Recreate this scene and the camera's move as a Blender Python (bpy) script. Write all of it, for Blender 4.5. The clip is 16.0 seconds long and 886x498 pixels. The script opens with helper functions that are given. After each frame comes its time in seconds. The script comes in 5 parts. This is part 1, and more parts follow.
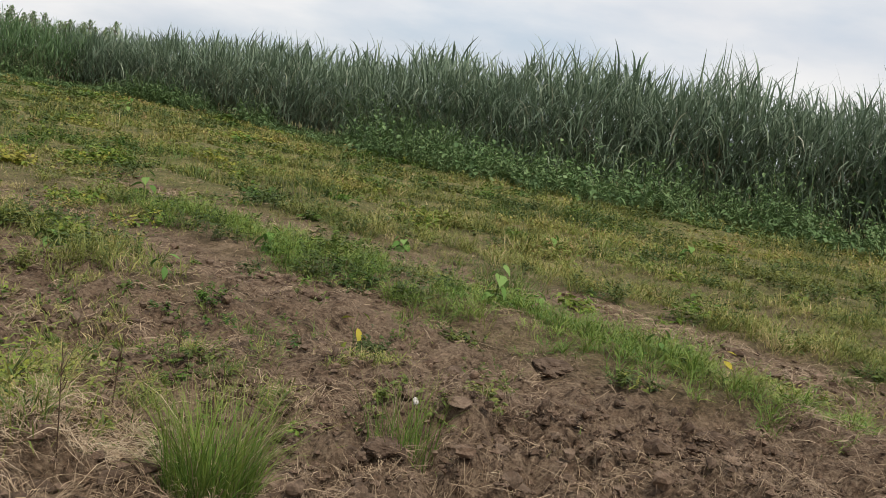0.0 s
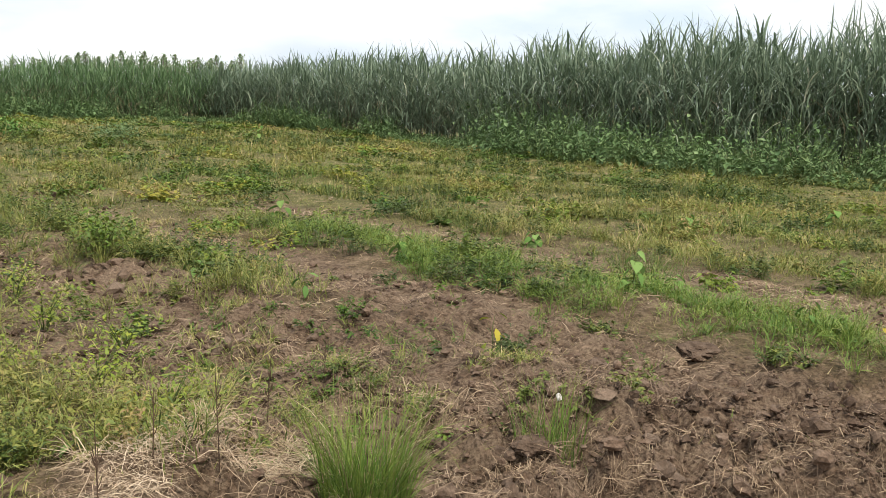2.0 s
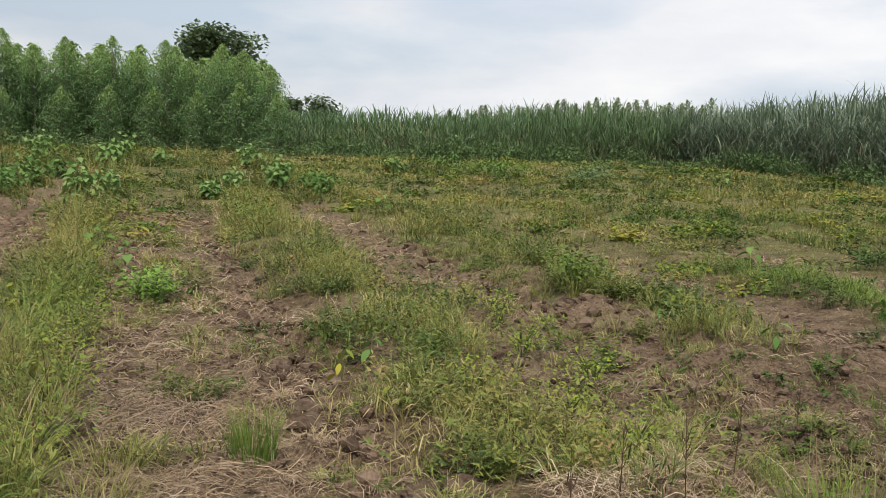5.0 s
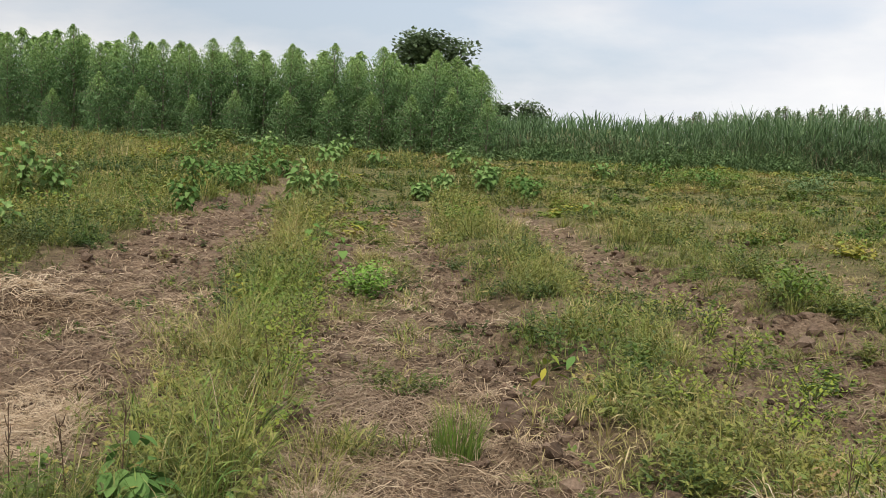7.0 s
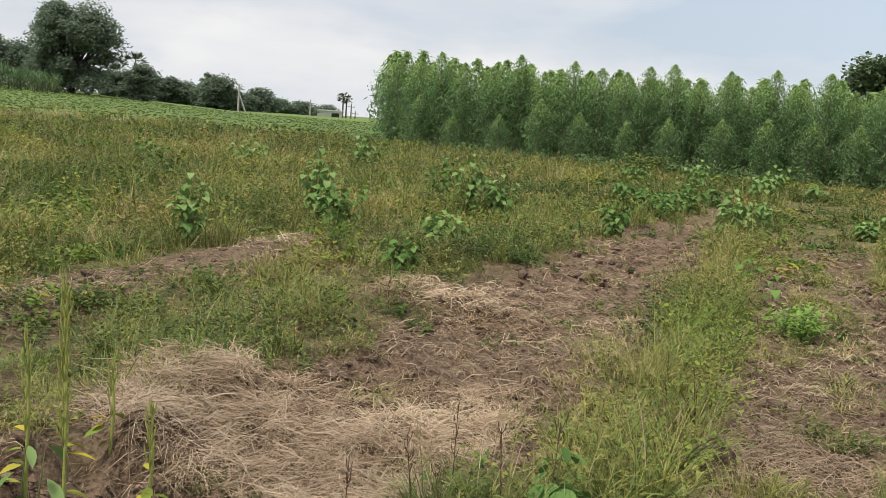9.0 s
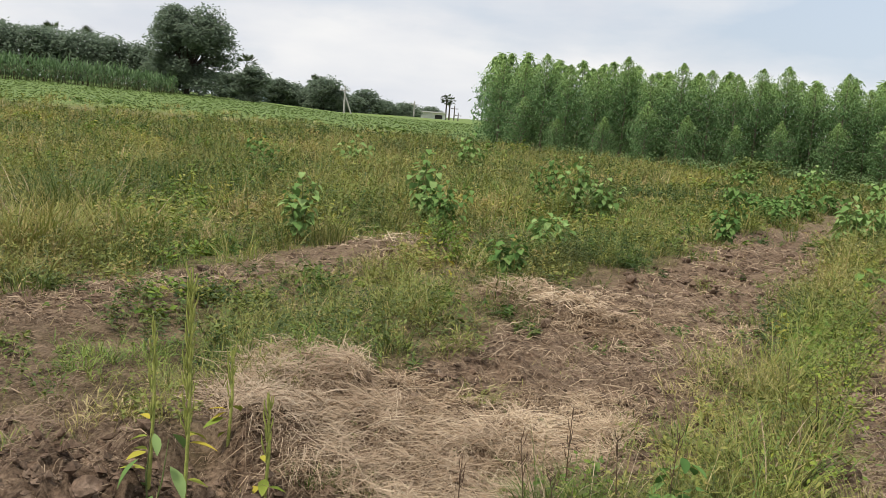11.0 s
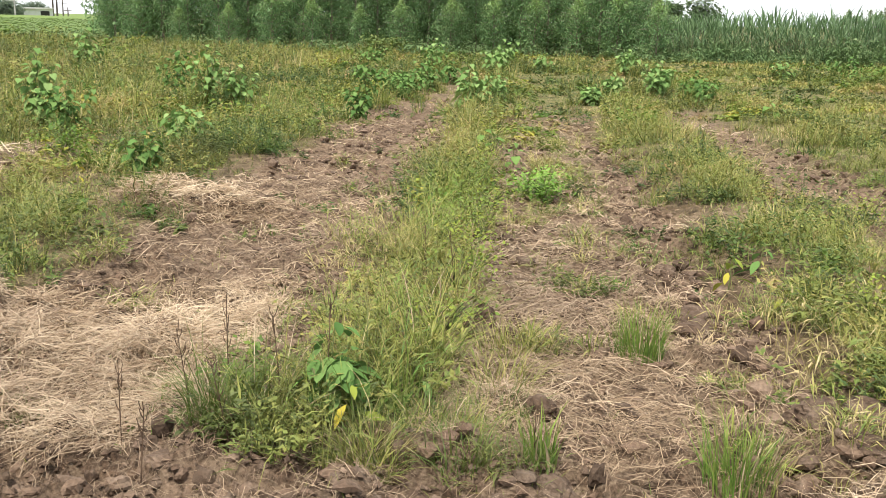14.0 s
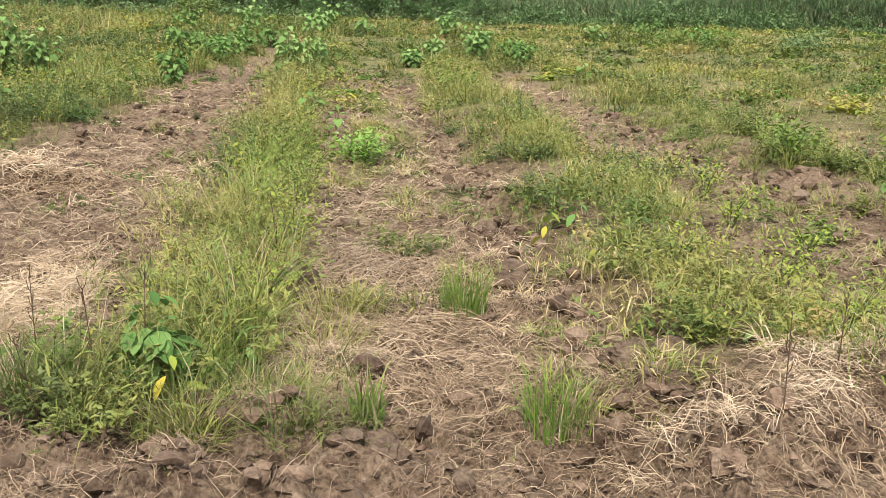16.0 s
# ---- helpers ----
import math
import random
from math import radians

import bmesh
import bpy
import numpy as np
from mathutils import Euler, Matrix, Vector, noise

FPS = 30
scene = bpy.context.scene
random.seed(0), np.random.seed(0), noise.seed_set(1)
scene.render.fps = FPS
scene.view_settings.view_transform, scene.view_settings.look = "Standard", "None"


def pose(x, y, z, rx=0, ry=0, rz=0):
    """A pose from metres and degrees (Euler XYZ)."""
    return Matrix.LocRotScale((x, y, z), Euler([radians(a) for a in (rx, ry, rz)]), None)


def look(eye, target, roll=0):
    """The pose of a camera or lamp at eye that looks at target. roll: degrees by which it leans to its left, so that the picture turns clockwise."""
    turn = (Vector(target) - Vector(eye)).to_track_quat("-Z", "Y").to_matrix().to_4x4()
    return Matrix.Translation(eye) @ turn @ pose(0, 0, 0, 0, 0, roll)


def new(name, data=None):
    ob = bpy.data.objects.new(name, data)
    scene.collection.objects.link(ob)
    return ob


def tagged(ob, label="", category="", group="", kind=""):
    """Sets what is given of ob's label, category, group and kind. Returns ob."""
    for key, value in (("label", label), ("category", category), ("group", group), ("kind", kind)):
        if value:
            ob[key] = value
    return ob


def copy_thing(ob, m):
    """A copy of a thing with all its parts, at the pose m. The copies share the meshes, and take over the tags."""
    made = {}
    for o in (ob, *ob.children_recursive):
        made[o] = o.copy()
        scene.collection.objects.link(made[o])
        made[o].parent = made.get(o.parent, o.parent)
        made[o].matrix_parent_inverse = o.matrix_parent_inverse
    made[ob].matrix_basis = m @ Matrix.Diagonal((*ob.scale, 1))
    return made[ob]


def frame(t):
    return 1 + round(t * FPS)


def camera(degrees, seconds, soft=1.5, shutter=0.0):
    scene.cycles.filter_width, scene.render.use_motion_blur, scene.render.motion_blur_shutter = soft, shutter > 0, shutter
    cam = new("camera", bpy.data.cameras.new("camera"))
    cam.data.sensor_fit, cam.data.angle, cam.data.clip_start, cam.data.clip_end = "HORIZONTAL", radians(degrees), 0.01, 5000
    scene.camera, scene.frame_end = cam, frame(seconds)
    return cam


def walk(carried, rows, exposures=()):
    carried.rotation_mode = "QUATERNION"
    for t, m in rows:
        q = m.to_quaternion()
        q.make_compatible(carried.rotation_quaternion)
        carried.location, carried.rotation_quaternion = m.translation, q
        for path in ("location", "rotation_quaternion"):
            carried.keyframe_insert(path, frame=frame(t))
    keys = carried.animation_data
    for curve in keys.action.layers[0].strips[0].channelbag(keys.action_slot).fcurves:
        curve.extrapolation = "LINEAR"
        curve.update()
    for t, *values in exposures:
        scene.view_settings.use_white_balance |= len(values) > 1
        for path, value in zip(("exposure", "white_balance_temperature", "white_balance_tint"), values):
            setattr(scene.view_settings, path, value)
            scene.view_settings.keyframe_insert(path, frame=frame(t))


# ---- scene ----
cam = camera(49.84, 16.0, soft=0.4)
ROWS = [
    (0.0, 0.072, 0.106, 1.518, 82.04, -9.50, -0.01),
    (0.5, 0.152, 0.153, 1.515, 77.85, -5.87, 1.08),
    (1.0, 0.103, 0.110, 1.532, 78.51, -5.44, 2.07),
    (1.5, 0.104, 0.095, 1.540, 80.42, -3.79, 4.47),
    (2.0, 0.105, 0.095, 1.538, 81.09, -2.55, 7.21),
    (2.5, 0.094, 0.091, 1.533, 81.30, -2.27, 9.47),
    (3.0, 0.067, 0.098, 1.525, 80.77, -1.80, 15.99),
    (3.5, 0.056, 0.108, 1.519, 81.10, -1.73, 22.05),
    (4.0, 0.048, 0.089, 1.526, 81.79, -1.70, 27.13),
    (4.5, 0.040, 0.078, 1.528, 82.24, -1.21, 32.11),
    (4.7, 0.039, 0.067, 1.526, 82.45, -1.64, 33.09),
    (6.8, 0.013, 0.046, 1.519, 82.33, -2.58, 45.61),
    (7.0, -0.007, 0.055, 1.511, 82.38, -2.82, 46.88),
    (7.5, -0.028, 0.049, 1.512, 82.99, -2.25, 51.35),
    (8.0, -0.025, 0.017, 1.523, 83.10, -2.24, 59.21),
    (8.5, -0.033, -0.012, 1.525, 82.95, -3.25, 66.84),
    (9.0, -0.029, -0.027, 1.531, 82.44, -4.06, 72.16),
    (9.5, -0.020, -0.044, 1.536, 82.41, -5.14, 75.54),
    (10.0, -0.047, -0.064, 1.534, 82.64, -5.63, 78.21),
    (10.2, -0.053, -0.062, 1.532, 82.40, -5.66, 78.02),
    (12.3, -0.078, -0.127, 1.505, 81.61, -1.23, 78.02),
    (12.5, -0.064, -0.126, 1.529, 80.40, -1.29, 76.35),
    (13.0, -0.043, -0.104, 1.497, 77.97, -0.57, 68.67),
    (13.5, -0.022, -0.084, 1.506, 77.38, -0.09, 62.64),
    (14.0, -0.013, -0.064, 1.494, 76.52, -1.07, 56.49),
    (14.5, -0.014, -0.045, 1.484, 74.42, -0.23, 53.53),
    (15.0, -0.003, -0.037, 1.474, 73.98, -0.60, 49.84),
    (15.5, -0.008, -0.027, 1.474, 73.89, -1.08, 47.35),
    (16.0, 0.003, -0.031, 1.470, 74.64, -1.35, 46.06),
]
EXPOSURES = [(0.0, -0.19), (0.5, 0.52), (1.5, 0.86), (2.0, 0.29), (3.0, 0.01), (4.5, -0.05), (9.0, 0.06), (10.0, 0.09), (12.5, 0.28), (13.0, 0.58), (14.0, 0.76), (16.0, 0.81)]
walk(cam, [(r[0], pose(*r[1:])) for r in ROWS], EXPOSURES)

# ---- world and sun: a bright, mostly clouded sky ----
SUN_EL, SUN_AZ = 62.0, 150.0
world = bpy.data.worlds.new("sky")
scene.world = world
world.use_nodes = True
wn, wl = world.node_tree.nodes, world.node_tree.links
wn.clear()
w_out = wn.new("ShaderNodeOutputWorld")
w_bg = wn.new("ShaderNodeBackground")
w_sky = wn.new("ShaderNodeTexSky")
w_sky.sky_type, w_sky.sun_disc = "NISHITA", False
w_sky.sun_elevation, w_sky.sun_rotation = radians(SUN_EL), radians(SUN_AZ)
w_sky.dust_density, w_sky.ozone_density = 2.0, 1.5
w_co = wn.new("ShaderNodeTexCoord")
w_map = wn.new("ShaderNodeMapping")
w_map.inputs["Scale"].default_value = (1.0, 1.0, 3.2)
w_n1 = wn.new("ShaderNodeTexNoise")
w_n1.inputs["Scale"].default_value, w_n1.inputs["Detail"].default_value, w_n1.inputs["Roughness"].default_value = 2.3, 7.0, 0.52
w_n2 = wn.new("ShaderNodeTexNoise")
w_n2.inputs["Scale"].default_value, w_n2.inputs["Detail"].default_value = 4.0, 6.0
w_r1 = wn.new("ShaderNodeValToRGB")
w_r1.color_ramp.elements[0].position, w_r1.color_ramp.elements[1].position = 0.38, 0.55
w_r2 = wn.new("ShaderNodeValToRGB")
w_r2.color_ramp.elements[0].position, w_r2.color_ramp.elements[1].position = 0.35, 0.68
w_r2.color_ramp.elements[0].color, w_r2.color_ramp.elements[1].color = (7.4, 7.7, 8.3, 1), (9.5, 9.45, 9.4, 1)
w_mix = wn.new("ShaderNodeMix")
w_mix.data_type = "RGBA"
w_add = wn.new("ShaderNodeMix")
w_add.data_type, w_add.inputs[0].default_value = "RGBA", 0.72
w_add.inputs[7].default_value = (7.0, 7.9, 9.1, 1)
wl.new(w_co.outputs["Generated"], w_map.inputs["Vector"])
wl.new(w_map.outputs[0], w_n1.inputs["Vector"])
wl.new(w_map.outputs[0], w_n2.inputs["Vector"])
wl.new(w_n1.outputs["Fac"], w_r1.inputs[0])
wl.new(w_n2.outputs["Fac"], w_r2.inputs[0])
wl.new(w_sky.outputs[0], w_add.inputs[6])
wl.new(w_r1.outputs[0], w_mix.inputs[0])
wl.new(w_add.outputs[2], w_mix.inputs[6])
wl.new(w_r2.outputs[0], w_mix.inputs[7])
w_sep = wn.new("ShaderNodeSeparateXYZ")
w_north = wn.new("ShaderNodeMapRange")
w_north.inputs["From Min"].default_value, w_north.inputs["From Max"].default_value = 0.45, 1.0
w_north.inputs["To Min"].default_value, w_north.inputs["To Max"].default_value = 1.0, 1.22
w_scale = wn.new("ShaderNodeVectorMath")
w_scale.operation = "SCALE"
wl.new(w_co.outputs["Generated"], w_sep.inputs[0])
wl.new(w_sep.outputs["Y"], w_north.inputs["Value"])
wl.new(w_mix.outputs[2], w_scale.inputs[0])
wl.new(w_north.outputs[0], w_scale.inputs["Scale"])
wl.new(w_scale.outputs[0], w_bg.inputs["Color"])
w_bg.inputs["Strength"].default_value = 0.091
wl.new(w_bg.outputs[0], w_out.inputs[0])

sun_data = bpy.data.lights.new("sun", "SUN")
sun_data.energy, sun_data.angle, sun_data.color = 3.2, radians(5), (1.0, 0.95, 0.87)
sun = new("sun", sun_data)
sd = Vector((math.sin(radians(SUN_AZ)) * math.cos(radians(SUN_EL)), math.cos(radians(SUN_AZ)) * math.cos(radians(SUN_EL)), math.sin(radians(SUN_EL))))
sun.matrix_world = look(sd * 50, (0, 0, 0))

# ---- materials ----


def base_mat(name):
    m = bpy.data.materials.new(name)
    m.use_nodes = True
    nt = m.node_tree
    nt.nodes.clear()
    out = nt.nodes.new("ShaderNodeOutputMaterial")
    bs = nt.nodes.new("ShaderNodeBsdfPrincipled")
    nt.links.new(bs.outputs[0], out.inputs[0])
    return m, nt, bs, out


def ramp(nt, fac, stops):
    r = nt.nodes.new("ShaderNodeValToRGB")
    el = r.color_ramp.elements
    while len(el) < len(stops):
        el.new(0.5)
    for e, (p, c) in zip(el, stops):
        e.position, e.color = p, (*c, 1)
    nt.links.new(fac, r.inputs[0])
    return r.outputs[0]


def noise_tex(nt, scale, detail=4.0, rough=0.55):
    n = nt.nodes.new("ShaderNodeTexNoise")
    n.inputs["Scale"].default_value, n.inputs["Detail"].default_value, n.inputs["Roughness"].default_value = scale, detail, rough
    g = nt.nodes.new("ShaderNodeNewGeometry")
    nt.links.new(g.outputs["Position"], n.inputs["Vector"])
    return n.outputs["Fac"]


def mixc(nt, fac, a, b, mode="MIX"):
    m = nt.nodes.new("ShaderNodeMix")
    m.data_type, m.blend_type = "RGBA", mode
    for sock, val in ((m.inputs[0], fac), (m.inputs[6], a), (m.inputs[7], b)):
        if isinstance(val, (int, float)):
            sock.default_value = val
        elif isinstance(val, tuple):
            sock.default_value = (*val, 1)
        else:
            nt.links.new(val, sock)
    return m.outputs[2]


def blade_mat(name, stops, tip=None, rough=0.55, thin=0.18, patch=0.35, patch_tint=(0.30, 0.25, 0.08), object_random=False, gloss=0.3, spread=0.6):
    """Leaves and blades: colour by blade, by patch of ground and along the blade; some light passes through."""
    m, nt, bs, out = base_mat(name)
    if object_random:
        rnd = nt.nodes.new("ShaderNodeObjectInfo").outputs["Random"]
    else:
        rnd = nt.nodes.new("ShaderNodeNewGeometry").outputs["Random Per Island"]
    if not object_random:
        ta = nt.nodes.new("ShaderNodeAttribute")
        ta.attribute_name = "tone"
        ad = nt.nodes.new("ShaderNodeMath")
        ad.operation, ad.inputs[1].default_value = "MULTIPLY_ADD", spread
        nt.links.new(rnd, ad.inputs[0])
        nt.links.new(ta.outputs["Fac"], ad.inputs[2])
        rnd = ad.outputs[0]
    col = ramp(nt, rnd, stops)
    if patch:
        n = ramp(nt, noise_tex(nt, 0.55, 3.0), [(0.42, (0, 0, 0)), (0.66, (patch, patch, patch))])
        col = mixc(nt, n, col, patch_tint)
    if tip:
        at = nt.nodes.new("ShaderNodeAttribute")
        at.attribute_name = "along"
        f = ramp(nt, at.outputs["Fac"], [(0.45, (0, 0, 0)), (1.0, (0.6, 0.6, 0.6))])
        col = mixc(nt, f, col, tip)
    nt.links.new(col, bs.inputs["Base Color"])
    bs.inputs["Roughness"].default_value = rough
    bs.inputs["Specular IOR Level"].default_value = gloss
    if thin:
        tr = nt.nodes.new("ShaderNodeBsdfTranslucent")
        nt.links.new(col, tr.inputs["Color"])
        mx = nt.nodes.new("ShaderNodeMixShader")
        mx.inputs[0].default_value = thin
        nt.links.new(bs.outputs[0], mx.inputs[1])
        nt.links.new(tr.outputs[0], mx.inputs[2])
        nt.links.new(mx.outputs[0], out.inputs[0])
    return m


def rough_mat(name, stops, scale, rough=0.9, bump=0.4, bump_scale=None, fine=0.25, by_piece=0.0, relief=0.02):
    """Earth, bark, paint: noise at two scales with relief."""
    m, nt, bs, out = base_mat(name)
    col = ramp(nt, noise_tex(nt, scale, 6.0, 0.6), stops)
    f = ramp(nt, noise_tex(nt, scale * 9, 3.0), [(0.3, (1 - fine,) * 3), (0.7, (1 + 0,) * 3)])
    col = mixc(nt, 1.0, col, f, "MULTIPLY")
    if by_piece:
        rnd = nt.nodes.new("ShaderNodeNewGeometry").outputs["Random Per Island"]
        col = mixc(nt, 1.0, col, ramp(nt, rnd, [(0.0, (1 - by_piece,) * 3), (1.0, (1 + by_piece * 0.6,) * 3)]), "MULTIPLY")
    nt.links.new(col, bs.inputs["Base Color"])
    bs.inputs["Roughness"].default_value = rough
    bs.inputs["Specular IOR Level"].default_value = 0.2
    if bump:
        b = nt.nodes.new("ShaderNodeBump")
        b.inputs["Strength"].default_value, b.inputs["Distance"].default_value = bump, relief
        nt.links.new(noise_tex(nt, bump_scale or scale * 5, 8.0, 0.65), b.inputs["Height"])
        nt.links.new(b.outputs[0], bs.inputs["Normal"])
    return m


def ground_mat():
    """Reddish-brown loam with chaff; under the far crops the soil hides below green litter."""
    m, nt, bs, out = base_mat("soil")
    soil = ramp(nt, noise_tex(nt, 4.5, 9.0, 0.68), [(0.38, (0.050, 0.031, 0.020)), (0.5, (0.158, 0.105, 0.068)), (0.63, (0.32, 0.23, 0.158))])
    grit = ramp(nt, noise_tex(nt, 38.0, 5.0, 0.7), [(0.36, (0.28, 0.26, 0.25)), (0.60, (1.25, 1.22, 1.2))])
    soil = mixc(nt, 1.0, soil, grit, "MULTIPLY")
    at = nt.nodes.new("ShaderNodeAttribute")
    at.attribute_name = "chaff"
    chaff = ramp(nt, noise_tex(nt, 60.0, 4.0, 0.7), [(0.35, (0.085, 0.052, 0.034)), (0.65, (0.33, 0.24, 0.16))])
    spot = ramp(nt, noise_tex(nt, 17.0, 4.0, 0.6), [(0.40, (0, 0, 0)), (0.58, (1, 1, 1))])
    amount = mixc(nt, 1.0, at.outputs["Fac"], spot, "MULTIPLY")
    col = mixc(nt, amount, soil, chaff)
    at2 = nt.nodes.new("ShaderNodeAttribute")
    at2.attribute_name = "litter"
    speck = ramp(nt, noise_tex(nt, 48.0, 5.0, 0.75), [(0.38, (0.2, 0.2, 0.18)), (0.60, (1.5, 1.42, 1.35))])
    litter = ramp(nt, noise_tex(nt, 2.6, 9.0, 0.72), [(0.3, (0.06, 0.068, 0.024)), (0.49, (0.142, 0.148, 0.052)), (0.68, (0.29, 0.245, 0.125))])
    litter = mixc(nt, 1.0, litter, speck, "MULTIPLY")
    col = mixc(nt, at2.outputs["Fac"], col, litter)
    at3 = nt.nodes.new("ShaderNodeAttribute")
    at3.attribute_name = "crop"
    crop = ramp(nt, noise_tex(nt, 0.8, 5.0, 0.6), [(0.3, (0.14, 0.20, 0.058)), (0.7, (0.185, 0.245, 0.075))])
    col = mixc(nt, at3.outputs["Fac"], col, crop)
    nt.links.new(col, bs.inputs["Base Color"])
    bs.inputs["Roughness"].default_value = 0.95
    bs.inputs["Specular IOR Level"].default_value = 0.15
    b = nt.nodes.new("ShaderNodeBump")
    b.inputs["Strength"].default_value, b.inputs["Distance"].default_value = 1.0, 0.032
    nt.links.new(noise_tex(nt, 22.0, 9.0, 0.7), b.inputs["Height"])
    b2 = nt.nodes.new("ShaderNodeBump")
    b2.inputs["Strength"].default_value, b2.inputs["Distance"].default_value = 0.9, 0.008
    nt.links.new(noise_tex(nt, 90.0, 6.0, 0.75), b2.inputs["Height"])
    nt.links.new(b.outputs[0], b2.inputs["Normal"])
    nt.links.new(b2.outputs[0], bs.inputs["Normal"])
    return m


M_SOIL = ground_mat()
M_CLOD = rough_mat("clod_earth", [(0.3, (0.105, 0.065, 0.042)), (0.5, (0.212, 0.143, 0.097)), (0.75, (0.35, 0.255, 0.182))], 9.0, 0.95, 1.0, 45.0, 0.45, 0.4, 0.012)
M_GRASS = blade_mat("field_grass", [(0.0, (0.055, 0.095, 0.022)), (0.3, (0.15, 0.21, 0.040)), (0.58, (0.27, 0.295, 0.066)), (0.80, (0.44, 0.37, 0.135)), (1.0, (0.58, 0.46, 0.25))], tip=(0.38, 0.32, 0.10))
M_GRASS_LUSH = blade_mat("lush_grass", [(0.0, (0.06, 0.13, 0.022)), (0.5, (0.14, 0.235, 0.042)), (1.0, (0.27, 0.33, 0.075))], tip=(0.30, 0.32, 0.06), patch=0.0)
M_GRASS_DARK = blade_mat("dark_grass", [(0.0, (0.07, 0.115, 0.026)), (0.5, (0.125, 0.17, 0.038)), (1.0, (0.22, 0.22, 0.07))], patch=0.0)
M_WEED = blade_mat("weed_leaf", [(0.0, (0.045, 0.10, 0.014)), (0.45, (0.11, 0.20, 0.022)), (0.8, (0.21, 0.275, 0.034)), (1.0, (0.36, 0.33, 0.05))], patch=0.2, spread=0.42)
M_FRESH = blade_mat("fresh_weed_leaf", [(0.0, (0.10, 0.21, 0.03)), (0.5, (0.19, 0.34, 0.05)), (1.0, (0.30, 0.43, 0.08))], patch=0.0)
M_OLIVE = blade_mat("olive_weed_leaf", [(0.0, (0.055, 0.095, 0.024)), (0.3, (0.15, 0.205, 0.042)), (0.6, (0.28, 0.29, 0.066)), (0.80, (0.39, 0.33, 0.10)), (1.0, (0.35, 0.24, 0.11))], patch=0.25, patch_tint=(0.26, 0.20, 0.07), spread=0.36)
M_WEED_YELLOW = blade_mat("yellow_weed_leaf", [(0.0, (0.13, 0.20, 0.025)), (0.5, (0.22, 0.285, 0.035)), (1.0, (0.37, 0.37, 0.05))], patch=0.0)
M_BUSH = blade_mat("margin_weed_leaf", [(0.0, (0.08, 0.14, 0.056)), (0.5, (0.145, 0.225, 0.085)), (1.0, (0.24, 0.315, 0.125))], patch=0.0)
M_VINE = blade_mat("vine_leaf", [(0.0, (0.08, 0.15, 0.05)), (0.6, (0.15, 0.24, 0.085)), (1.0, (0.23, 0.31, 0.13))], patch=0.0)
M_STRAW = blade_mat("dry_straw", [(0.0, (0.11, 0.07, 0.043)), (0.35, (0.28, 0.19, 0.115)), (0.7, (0.52, 0.39, 0.25)), (1.0, (0.72, 0.58, 0.41))], rough=0.6, thin=0.12, patch=0.35, patch_tint=(0.27, 0.20, 0.15))
M_SEED = blade_mat("seed_head", [(0.0, (0.22, 0.17, 0.065)), (0.6, (0.33, 0.285, 0.11)), (1.0, (0.40, 0.39, 0.15))], patch=0.0)
M_CROP = blade_mat("far_crop_leaf", [(0.0, (0.14, 0.205, 0.06)), (0.5, (0.155, 0.22, 0.065)), (1.0, (0.175, 0.24, 0.075))], patch=0.0)
M_CANE = blade_mat("cane_leaf", [(0.0, (0.10, 0.145, 0.092)), (0.42, (0.175, 0.235, 0.15)), (0.72, (0.255, 0.315, 0.21)), (0.9, (0.40, 0.44, 0.31)), (1.0, (0.54, 0.53, 0.40))], rough=0.5, thin=0.25, patch=0.0, gloss=0.3)
M_CANE_YOUNG = blade_mat("young_cane_leaf", [(0.0, (0.08, 0.14, 0.06)), (0.5, (0.14, 0.225, 0.095)), (0.9, (0.215, 0.305, 0.135)), (1.0, (0.31, 0.38, 0.18))], rough=0.5, thin=0.3, patch=0.0)
M_CANE_DRY = blade_mat("cane_trash", [(0.0, (0.16, 0.115, 0.07)), (1.0, (0.36, 0.29, 0.18))], thin=0.15, patch=0.0)
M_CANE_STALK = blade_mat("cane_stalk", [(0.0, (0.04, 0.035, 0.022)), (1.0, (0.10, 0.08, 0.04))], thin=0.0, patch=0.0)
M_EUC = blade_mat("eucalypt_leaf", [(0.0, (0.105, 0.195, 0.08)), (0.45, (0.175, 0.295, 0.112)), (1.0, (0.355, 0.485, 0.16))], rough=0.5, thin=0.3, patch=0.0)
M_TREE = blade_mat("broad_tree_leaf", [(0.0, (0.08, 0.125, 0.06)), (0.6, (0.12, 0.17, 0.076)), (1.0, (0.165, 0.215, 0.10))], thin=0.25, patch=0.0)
# Paler, bluer copy of the tree leaf: distance haze mixed into the colour.
M_TREE_HAZED = blade_mat("hazed_tree_leaf", [(0.0, (0.155, 0.205, 0.145)), (0.6, (0.20, 0.25, 0.175)), (1.0, (0.245, 0.295, 0.20))], thin=0.5, gloss=0.05, patch=0.0)
M_PALM = blade_mat("palm_leaf", [(0.0, (0.045, 0.075, 0.03)), (1.0, (0.10, 0.125, 0.05))], thin=0.2, patch=0.0)
M_BARK = rough_mat("pale_bark", [(0.3, (0.16, 0.12, 0.085)), (0.7, (0.36, 0.30, 0.24))], 6.0)
M_BARK_DARK = rough_mat("dark_bark", [(0.3, (0.06, 0.045, 0.035)), (0.7, (0.15, 0.12, 0.095))], 4.0)
M_STEM = rough_mat("green_stem", [(0.3, (0.10, 0.15, 0.045)), (0.7, (0.19, 0.20, 0.075))], 12.0, 0.6, 0.1)
M_POD = rough_mat("green_pod", [(0.3, (0.27, 0.32, 0.075)), (0.7, (0.42, 0.43, 0.12))], 25.0, 0.55, 0.1)
